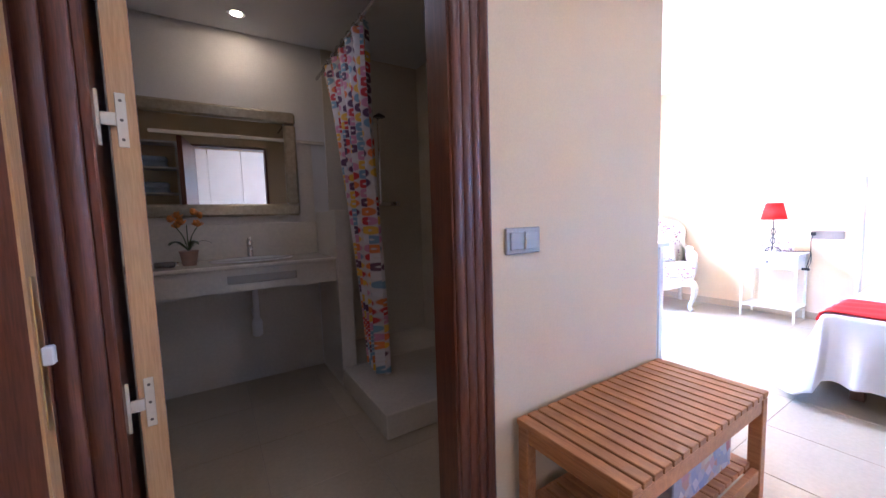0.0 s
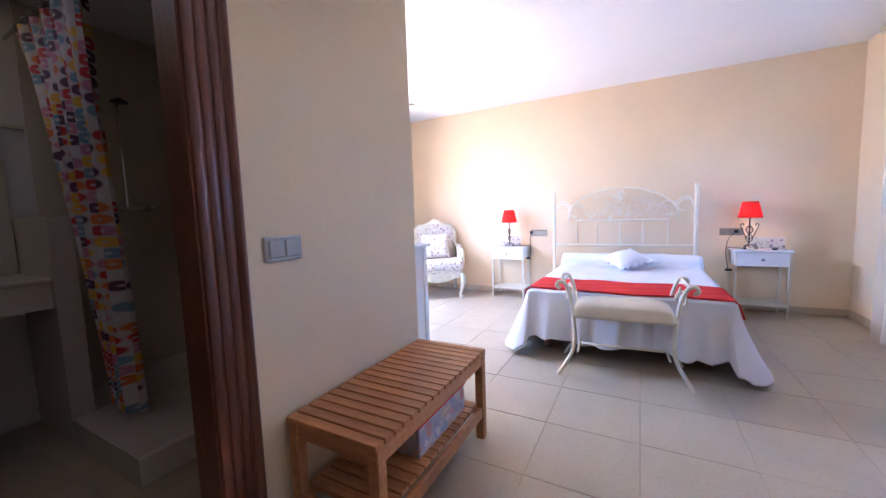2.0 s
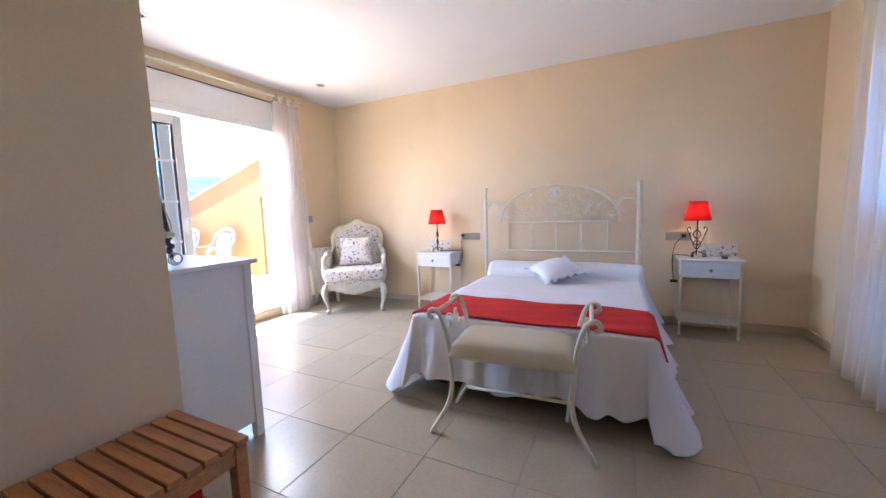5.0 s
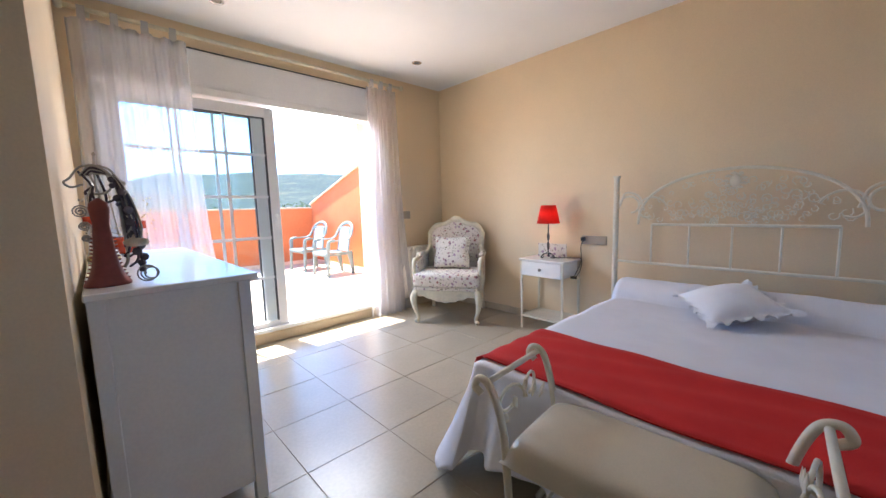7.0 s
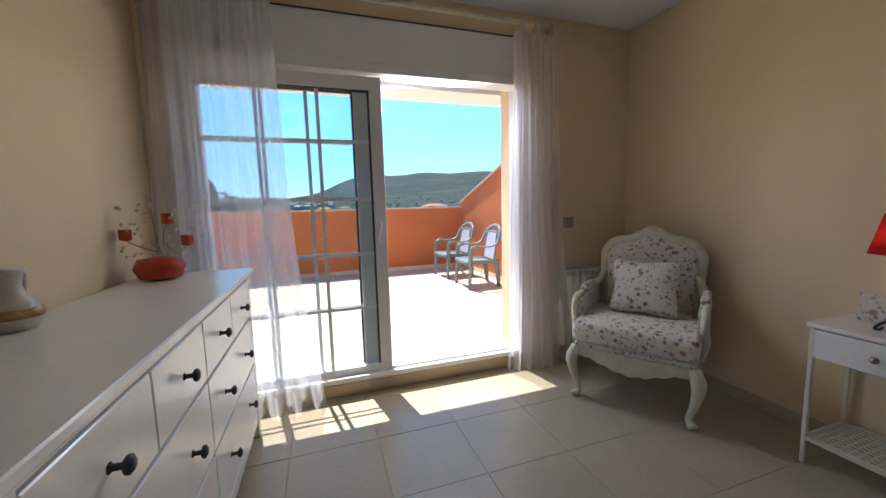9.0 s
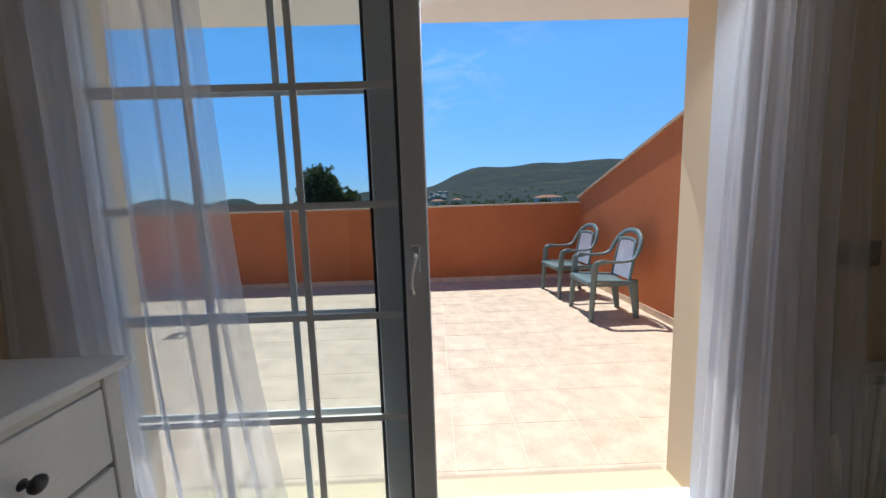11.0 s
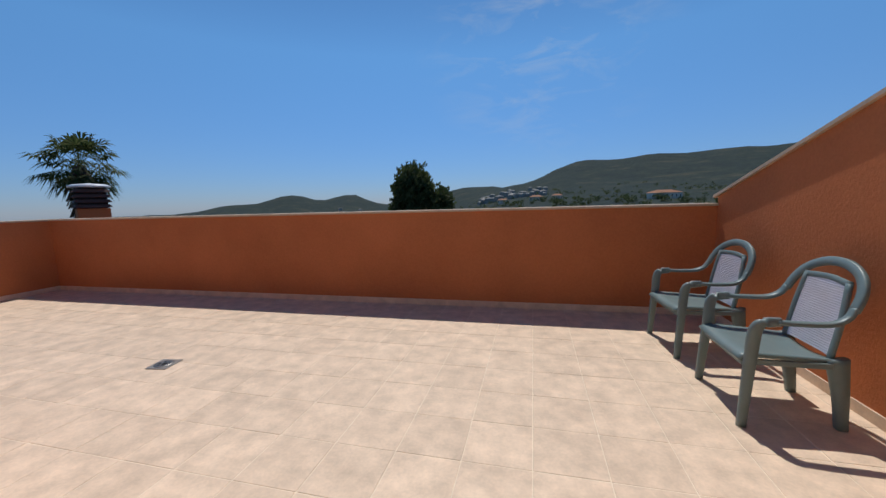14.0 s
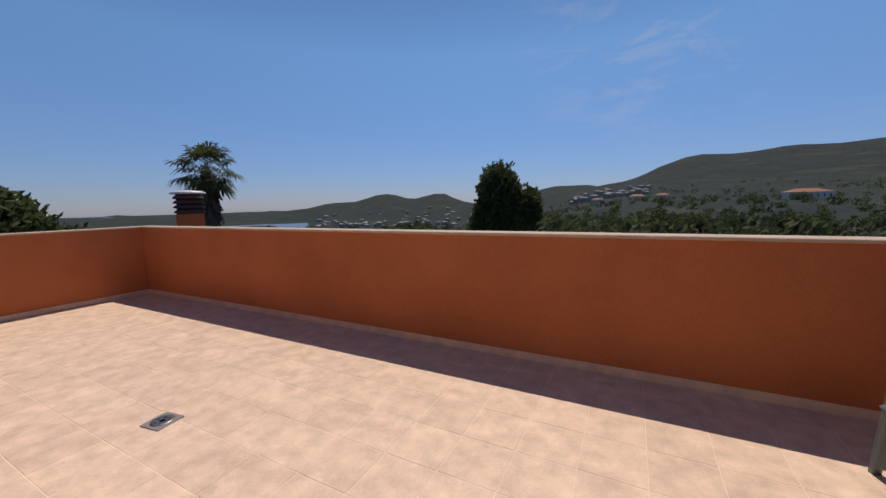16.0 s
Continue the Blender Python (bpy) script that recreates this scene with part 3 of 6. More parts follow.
# ---- bed ----
BED_Y, LIE_Y, HEAD_X, FOOT_X, BED_H = 0.08, -0.015, 5.20, 3.29, 0.515
bed = thing("bed", HEAD_X, BED_Y, 0, "double bed with cream wrought iron headboard and white spread", "bed")
part("mattress", boxes((FOOT_X - HEAD_X + 0.03, -0.06, -0.755, 0.545, 0.28, BED_H - 0.015), bevel=0.04), PILLOWCASE, bed)
part("base", boxes((FOOT_X - HEAD_X + 0.05, -0.06, -0.74, 0.53, 0.16, 0.28), bevel=0.01), BROWNWOOD, bed)
for x in (-0.2, FOOT_X - HEAD_X + 0.15):
    for y in (-0.66, 0.46):
        part("leg", boxes((x - 0.03, x + 0.03, y - 0.03, y + 0.03, 0, 0.16), bevel=0.004), BROWNWOOD, bed)


def post(y):
    bm = tube(bmesh.new(), [(0.04, y, 0), (0.04, y, 1.40)], 0.021, 10)
    box(bm, 0.016, 0.064, y - 0.024, y + 0.024, 1.395, 1.412, 0.003)
    return part("post", bm, IRON, bed, smooth=False)


HY0, HY1 = -0.772, 0.772
post(HY0)
post(HY1)
for z in (0.715, 0.30):
    part("rail", tube(bmesh.new(), [(0.04, HY0, z), (0.04, HY1, z)], 0.011, 8), IRON, bed)
part("rail", tube(bmesh.new(), [(0.04, -0.50, 1.02), (0.04, 0.50, 1.02)], 0.010, 8), IRON, bed)


def oval(t):
    return (0.04, 0.60 * math.cos(t), 1.02 + 0.385 * math.sin(t) ** 0.85)


part("arch", tube(bmesh.new(), [oval(math.pi * k / 40) for k in range(41)], 0.010, 8), IRON, bed, smooth=True)
for y in (-0.50, -0.25, 0.0, 0.25, 0.50):
    part("bar", tube(bmesh.new(), [(0.04, y, 0.715), (0.04, y, 1.02)], 0.007, 8), IRON, bed)


def spiral(cx, cz, r0, r1, a0, a1, n=26):
    return [(0.04, cx + (r0 + (r1 - r0) * k / n) * math.cos(a0 + (a1 - a0) * k / n), cz + (r0 + (r1 - r0) * k / n) * math.sin(a0 + (a1 - a0) * k / n)) for k in range(n + 1)]


for s in (-1, 1):
    outer = [(0.04, s * y, z) for _, y, z in spiral(0.66, 1.16, 0.10, 0.045, 0.1, 4.6)]
    part("scroll", tube(bmesh.new(), outer, 0.008, 8), IRON, bed, smooth=True)
    outer = [(0.04, s * y, z) for _, y, z in spiral(0.52, 1.13, 0.12, 0.05, 2.9, -1.9)]
    part("scroll", tube(bmesh.new(), outer, 0.007, 8), IRON, bed, smooth=True)
    part("scroll", tube(bmesh.new(), curve([(0.04, s * 0.745, 1.16), (0.04, s * 0.70, 1.27), (0.04, s * 0.60, 1.24), (0.04, s * 0.56, 1.13)], 6), 0.008, 8), IRON, bed, smooth=True)
lace = random.Random(5)
bm = bmesh.new()
for k in range(150):
    a = lace.uniform(0.06, math.pi - 0.06)
    q = lace.uniform(0.15, 0.96)
    y, z = 0.58 * q * math.cos(a), 1.03 + 0.36 * q * math.sin(a)
    turn = lace.uniform(0, math.tau)
    r = lace.uniform(0.016, 0.034)
    tube(bm, [(0.04 + lace.uniform(-0.006, 0.006), y + r * math.cos(turn + j * 0.9) * (1 - j * 0.1), z + r * math.sin(turn + j * 0.9) * (1 - j * 0.1)) for j in range(7)], 0.0036, 5)
tagged(part("filigree", bm, IRON, bed, "lacy wrought iron scrollwork"), kind="stuff")
bm = bmesh.new()
for k in range(9):
    a = k / 9 * math.tau
    lathe(bm, [(0.002, -0.008), (0.018, -0.004), (0.02, 0.003), (0.004, 0.012)], 8, (0.03, 0.05 * math.cos(a), 1.32 + 0.05 * math.sin(a)), 0.6, 1.0)
lathe(bm, [(0.002, -0.05), (0.03, -0.02), (0.03, 0.02), (0.002, 0.05)], 10, (0.03, 0, 1.32), 0.5, 1.0)
part("rosette", bm, IRON, bed, smooth=True)

# spread: falls over both sides and the foot, bolster raised at the head


def spread_at(u, v):
    # u from head to foot and down; v across
    length, drop, half = HEAD_X - 0.10 - FOOT_X, 0.46, 0.67
    s = u * (length + drop)
    w = (v - 0.5) * 2 * (half + drop)
    side = max(0.0, abs(w) - half)
    end = max(0.0, s - length)
    x, y, z = -0.10 - min(s, length), math.copysign(min(abs(w), half), w), BED_H
    bolster = 0.125 * math.sin(math.pi * s / 0.33) ** 0.5 if 0 < s < 0.33 else 0.0
    z += bolster * (1 - min(side, 0.2) * 2)
    both = max(side, end)
    if both > 0:
        if side > 0 and end > 0:
            far = math.hypot(side, end)
            ang = math.atan2(end, side)
            reach = min(far, drop * 1.08)
            out = 0.03 + 0.17 * (reach / drop) ** 1.4
            x -= out * math.sin(ang)
            y += math.copysign(out * math.cos(ang), w)
            z -= max(0.0, reach * 0.93 - 0.0)
        else:
            out = 0.025 + (0.15 if side > 0 else 0.07) * (both / drop) ** 1.5
            along = s if side > 0 else w
            ripple = (both / drop) * 0.035 * (math.sin(along * 13 + 1) + 0.6 * math.sin(along * 29) + 0.35 * math.sin(along * 47 + 2))
            if side > 0:
                y += math.copysign(out + ripple, w)
            else:
                x -= out + ripple
            short = 0.82 if side == 0 else 0.98
            z -= both * (short + 0.03 * math.sin(along * 9) + 0.018 * abs(math.sin(along * 20)))
    z = max(z, 0.022 + 0.018 * (1 + math.sin(x * 21 + y * 17)))
    crumple = 0.007 * noise.noise(Vector((x * 5, y * 5, z * 4))) + 0.004 * noise.noise(Vector((x * 13, y * 17, z * 9)))
    return (x + crumple, y + crumple, z + crumple)


bm = sheet(bmesh.new(), spread_at, 130, 130)
spread = tagged(part("bedspread", bm, BEDSPREAD, None, "white cotton bedspread draped to the floor", True), "", "bedspread")
spread.matrix_world = pose(HEAD_X, LIE_Y, 0)
solid(spread, 0.006)


def runner_at(u, v):
    x = -1.42 - 0.49 * u + 0.012 * math.sin(v * 9)
    w = (v - 0.5) * 2 * 0.78 - 0.03
    half = 0.680
    side = max(0.0, abs(w) - half)
    y = math.copysign(min(abs(w), half) + (0.02 + 0.28 * side if side > 0 else 0), w)
    z = BED_H + 0.012 - side * 0.92 + 0.004 * math.sin(x * 40 + y * 12)
    x -= 0.10 * max(0, -w) * 0.3
    return (x, y, z)


runner = tagged(part("bed_runner", sheet(bmesh.new(), runner_at, 14, 60), RED, None, "bright red cloth runner across the bed", True), "", "bed runner")
runner.matrix_world = pose(HEAD_X, LIE_Y, 0)
solid(runner, 0.008)


def cushion_mesh(w, d, h, ruffle=0.0, n=22):
    bm = bmesh.new()
    for s in (1, -1):
        def at(u, v, s=s):
            a, b = 2 * u - 1, 2 * v - 1
            k = max(0.0, (1 - abs(a) ** 3.5) * (1 - abs(b) ** 3.5)) ** 0.42
            pinch = 1 - 0.10 * (1 - abs(a * b)) ** 2
            edge = max(abs(a), abs(b)) ** 12 * ruffle
            return (a * w / 2 * pinch + edge * math.sin(b * 30) * 0.3, b * d / 2 * pinch + edge * math.sin(a * 30) * 0.3, s * (h / 2 * k + 0.002) + 0.3 * edge * math.sin((a + b) * 25))
        sheet(bm, at, n, n)
    bmesh.ops.remove_doubles(bm, verts=bm.verts, dist=0.0005)
    return bm


def frilled_cushion(half, height, frill, n=44):
    """Square plump cushion with a thin wavy frill round it."""
    bm = bmesh.new()
    inner = half / (half + frill)
    for s in (1, -1):
        def at(u, v, s=s):
            a, b = 2 * u - 1, 2 * v - 1
            ia, ib = min(1, abs(a) / inner), min(1, abs(b) / inner)
            puff = max(0.0, (1 - ia ** 2.2) * (1 - ib ** 2.2)) ** 0.55
            reach = max(abs(a), abs(b))
            out = max(0.0, (reach - inner) / (1 - inner))
            pinch = 1 - 0.09 * (1 - min(abs(a), abs(b)) ** 1.4) * reach
            scallop = 1 + 0.035 * out * math.sin((a if abs(b) > abs(a) else b) * 24)
            wave = 0.012 * out * math.sin((a - b) * 17)
            k = (half + frill) * pinch * scallop
            return (a * k, b * k, s * (height / 2 * puff + 0.0015) + wave)
        sheet(bm, at, n, n)
    bmesh.ops.remove_doubles(bm, verts=bm.verts, dist=0.0004)
    bm.transform(pose(0, 0, 0, 0, 0, 45))
    return bm


pillow = tagged(part("pillow", frilled_cushion(0.182, 0.16, 0.036), PILLOWCASE, None, "white cotton cushion with frilled edges on the bed", True), "", "pillow")
pillow.matrix_world = pose(4.67, -0.01, BED_H + 0.10, 0, -15, -8)

# ---- bed stool ----
def bed_stool():
    ob = thing("bed_stool", 3.13, -0.035, 0, "cream wrought iron stool with padded seat and scrolled arms", "stool", "", 4)
    half, depth = 0.325, 0.165
    for sx in (-1, 1):
        for sy in (-1, 1):
            p = [(sx * (depth + 0.05), sy * (half + 0.08), 0.0), (sx * (depth + 0.01), sy * (half - 0.02), 0.20), (sx * depth, sy * (half - 0.015), 0.42), (sx * (depth + 0.0), sy * (half + 0.0), 0.54), (sx * (depth + 0.005), sy * (half + 0.035), 0.64), (sx * (depth + 0.005), sy * (half + 0.075), 0.66), (sx * (depth + 0.005), sy * (half + 0.095), 0.63), (sx * (depth + 0.005), sy * (half + 0.07), 0.61)]
            part("leg", tube(bmesh.new(), curve(p, 6), 0.0125, 8), IRON, ob, smooth=True)
    for sy in (-1, 1):
        part("arm_rod", tube(bmesh.new(), [(-depth, sy * (half + 0.055), 0.648), (depth, sy * (half + 0.055), 0.648)], 0.010, 8), IRON, ob, smooth=True)
        part("stretcher", tube(bmesh.new(), [(-depth - 0.005, sy * (half - 0.047), 0.17), (depth + 0.005, sy * (half - 0.047), 0.17)], 0.008, 8), IRON, ob, smooth=True)
        for k, (x0, s) in enumerate(((-0.07, 1), (0.07, -1))):
            pts = [(x0 + s * 0.075 * (1 - j / 16) * math.cos(j * 0.42), sy * (half + 0.012 + 0.03 * math.sin(j * 0.2)), 0.55 + 0.075 * (1 - j / 16) * math.sin(j * 0.42)) for j in range(15)]
            part("scroll", tube(bmesh.new(), pts, 0.006, 6), IRON, ob, smooth=True)
        for k in range(5):
            a = (k - 2) * 0.06
            bm = lathe(bmesh.new(), [(0.002, -0.03), (0.013, -0.01), (0.016, 0.004), (0.002, 0.03)], 8, (0, 0, 0), 1, 0.35)
            bm.transform(pose(a, sy * (half + 0.015), 0.585 - abs(a) * 0.5, 0, a * 400, 0))
            part("leaf_ornament", bm, IRON, ob, smooth=True)
    part("stretcher", tube(bmesh.new(), [(0, -half + 0.047, 0.17), (0, half - 0.047, 0.17)], 0.009, 8), IRON, ob, smooth=True)
    part("seat_frame", boxes((-depth - 0.01, depth + 0.01, -half + 0.02, half - 0.02, 0.405, 0.425), bevel=0.004), IRON, ob)

    def pad(u, v):
        a, b = 2 * u - 1, 2 * v - 1
        k = max(0.0, (1 - abs(a) ** 5) * (1 - abs(b) ** 7)) ** 0.45
        return (a * (depth + 0.025), b * (half - 0.005), 0.425 + 0.085 * k)

    bm = sheet(bmesh.new(), pad, 18, 26)
    part("seat", bm, LEATHER, ob, "cream leatherette seat pad", True)


bed_stool()


# ---- nightstands and what is on them ----
def nightstand(y0, label):
    w, d, h = 0.445, 0.325, 0.69
    ob = thing("nightstand", 5.045, y0, 0, label, "nightstand", "nightstands beside the bed")
    for x in (0.0, d - 0.018):
        for y in (0, w - 0.018):
            part("leg", boxes((x, x + 0.018, y, y + 0.018, 0, h - 0.02), bevel=0.002), IRON, ob)
    part("top", boxes((-0.012, d + 0.01, -0.012, w + 0.012, h - 0.02, h), bevel=0.004), WHITE, ob)
    part("case", boxes((0.012, d - 0.01, 0.018, w - 0.018, h - 0.165, h - 0.02)), WHITE, ob)
    dr = part("drawer", boxes((-0.004, 0.012, 0.02, w - 0.02, h - 0.16, h - 0.026), bevel=0.003), WHITE, ob)
    bm = lathe(bmesh.new(), [(0.005, 0), (0.005, 0.012), (0.015, 0.018), (0.012, 0.028), (0.002, 0.03)], 12)
    bm.transform(pose(-0.004, w / 2, h - 0.092, 0, -90, 0))
    part("knob", bm, PEWTER, dr, smooth=True)
    part("shelf_frame", boxes((0, 0.016, 0.018, w - 0.018, 0.12, 0.136), (d - 0.016, d, 0.018, w - 0.018, 0.12, 0.136), (0.016, d - 0.016, 0.0, 0.016, 0.12, 0.136), (0.016, d - 0.016, w - 0.016, w, 0.12, 0.136)), IRON, ob)
    bm = bmesh.new()
    for k in range(14):
        y = 0.03 + k * (w - 0.06) / 13
        box(bm, 0.016, d - 0.016, y - 0.005, y + 0.005, 0.124, 0.128)
    for k in range(10):
        x = 0.03 + k * (d - 0.06) / 9
        box(bm, x - 0.005, x + 0.005, 0.016, w - 0.016, 0.1285, 0.1325)
    tagged(part("shelf_lattice", bm, IRON, ob, "woven lattice shelf"), kind="stuff")
    return ob


nightstand(1.22, "white nightstand with one drawer and lattice shelf")
nightstand(-1.455, "white nightstand with one drawer beside the window wall")


def shade_mat():
    n = Nodes("red_lampshade_cloth")
    out = n.tree.nodes["Material Output"]
    weave = n.ramp(n.noise(160, 2), (0.3, (0.58, 0.05, 0.04)), (0.7, (0.74, 0.08, 0.06)))
    glow = n.node("ShaderNodeBsdfTranslucent")
    flat = n.node("ShaderNodeBsdfDiffuse")
    n.link(weave, glow.inputs["Color"])
    n.link(weave, flat.inputs["Color"])
    both = n.node("ShaderNodeMixShader", Fac=0.6)
    n.link(flat.outputs[0], both.inputs[1])
    n.link(glow.outputs[0], both.inputs[2])
    n.link(both.outputs[0], out.inputs[0])
    return n.mat


def glow_mat(name, c, power):
    n = Nodes(name)
    n.bsdf.inputs["Base Color"].default_value = (*c, 1)
    n.bsdf.inputs["Emission Color"].default_value = (*c, 1)
    n.bsdf.inputs["Emission Strength"].default_value = power
    return n.mat


SHADE = shade_mat()
BULB = glow_mat("lit_bulb", (1.0, 0.72, 0.38), 6)
CABLE = mottled("black_cable", (0.02, 0.02, 0.02), 0.5)


def table_lamp(x, y, wide, scrolls, label):
    ob = thing("table_lamp", x, y, 0.69, label, "lamp", "lamps on the nightstands")
    part("shade", lathe_open([(wide, 0.33), (wide * 0.64, 0.50)], 28), SHADE, ob, "red cloth lampshade", True)
    bm = lathe(bmesh.new(), [(0.004, 0.365), (0.020, 0.38), (0.024, 0.405), (0.013, 0.43), (0.002, 0.435)], 12)
    part("bulb", bm, BULB, ob, smooth=True)
    part("stem", tube(bmesh.new(), [(0, 0, 0.02), (0, 0, 0.37)], 0.006, 8), BLACK, ob)
    for k in range(3):
        a = k * math.tau / 3 + 0.4
        p = [(0.012, 0.05), (0.05, 0.035), (0.072, 0.012), (0.055, 0.0065), (0.045, 0.018)]
        part("foot", tube(bmesh.new(), curve([(r * math.cos(a), r * math.sin(a), z) for r, z in p], 5), 0.0055, 6), BLACK, ob, smooth=True)
    for s in (0, 1):
        pts = [(0.024 * math.cos(s * math.pi) * math.sin(j / 20 * math.tau), 0.024 * math.sin(j / 20 * math.tau + s * math.pi), 0.07 + j * 0.009) for j in range(21)]
        part("twist", tube(bmesh.new(), pts, 0.005, 6), BLACK, ob, smooth=True)
    if scrolls:
        for s in (-1, 1):
            p = curve([(0, 0, 0.10), (0, s * 0.035, 0.14), (0, s * 0.06, 0.21), (0, s * 0.075, 0.255), (0, s * 0.055, 0.27), (0, s * 0.05, 0.25)], 5)
            part("scroll", tube(bmesh.new(), p, 0.005, 6), BLACK, ob, smooth=True)
    return ob


def lathe_open(profile, n):
    bm = bmesh.new()
    inner = [(r - 0.003, z) for r, z in profile]
    loops = []
    for r, z in (*profile, *inner[::-1]):
        loops.append([bm.verts.new((r * math.cos(k * math.tau / n), r * math.sin(k * math.tau / n), z)) for k in range(n)])
    for a, b in zip(loops, loops[1:] + loops[:1]):
        for k in range(n):
            bm.faces.new((a[k], a[(k + 1) % n], b[(k + 1) % n], b[k]))
    return bm


table_lamp(5.20, 1.455, 0.106, False, "lit table lamp with red shade and twisted black stem")
table_lamp(5.20, -1.15, 0.104, True, "lit table lamp with red shade and black iron scrolls")
PLAQUE = floral("printed_picture_card")


def picture_card(x, y, w, h, label):
    ob = thing("picture_card", x, y, 0.6915, label, "picture", "", 0)
    part("card", boxes((-0.004, 0.004, -w / 2, w / 2, 0, h), bevel=0.002), PLAQUE, ob)
    part("prop", boxes((0.004, 0.05, -0.005, 0.005, 0, 0.006)), WHITE, ob)
    return ob


picture_card(5.28, 1.46, 0.30, 0.13, "small pale floral picture card behind the lamp")
picture_card(5.28, -1.32, 0.28, 0.12, "small pale floral picture card on the nightstand")
remote = thing("remote_control", 5.17, -1.35, 0.6915, "black remote control lying on the nightstand", "remote control", "", 80)
part("body", boxes((-0.022, 0.022, -0.085, 0.085, 0, 0.02), bevel=0.006), CABLE, remote)
for k in range(6):
    part("button", boxes((-0.008, 0.008, -0.065 + k * 0.022, -0.053 + k * 0.022, 0.02, 0.0225)), PEWTER, remote)


def wall_sockets(y0, y1, z, label):
    ob = thing("wall_sockets", WH, (y0 + y1) / 2, z, label, "wall socket")
    w = (y1 - y0) / 2
    part("plate", boxes((-0.011, -0.0005, -w, w, -0.04, 0.04), bevel=0.004), SATIN, ob)
    for k in range(3):
        y = (k - 1) * w * 0.66
        part("module", boxes((-0.014, -0.011, y - 0.028, y + 0.028, -0.028, 0.028), bevel=0.002), SATIN, ob)
    return ob


wall_sockets(0.98, 1.21, 0.86, "champagne socket plate on the wall by the bed")
wall_sockets(-1.135, -0.925, 0.865, "champagne socket plate above the nightstand")


def lamp_cable(points, label):
    ob = thing("lamp_cable", 0, 0, 0, label, "cable")
    part("wire", tube(bmesh.new(), curve(points, 8), 0.0035, 6), CABLE, ob, smooth=True)
    x, y, z = points[0]
    part("plug", boxes((x - 0.03, x + 0.002, y - 0.018, y + 0.018, z - 0.018, z + 0.018), bevel=0.005), CABLE, ob)
    x, y, z = points[3]
    part("switch", boxes((x - 0.012, x + 0.012, y - 0.03, y + 0.03, z - 0.012, z + 0.012), bevel=0.005), CABLE, ob)


lamp_cable([(5.375, 1.19, 0.87), (5.34, 1.20, 0.80), (5.345, 1.20, 0.66), (5.20, 1.195, 0.53), (5.30, 1.19, 0.57), (5.355, 1.20, 0.68), (5.30, 1.25, 0.6945), (5.20, 1.43, 0.6945)], "black lamp cable with inline switch hanging by the nightstand")
lamp_cable([(5.375, -1.07, 0.87), (5.35, -1.0, 0.78), (5.35, -0.985, 0.62), (5.16, -0.98, 0.47), (5.25, -0.985, 0.49), (5.355, -0.985, 0.67), (5.30, -1.05, 0.6945), (5.20, -1.13, 0.6945)], "black lamp cable with inline switch under the socket")


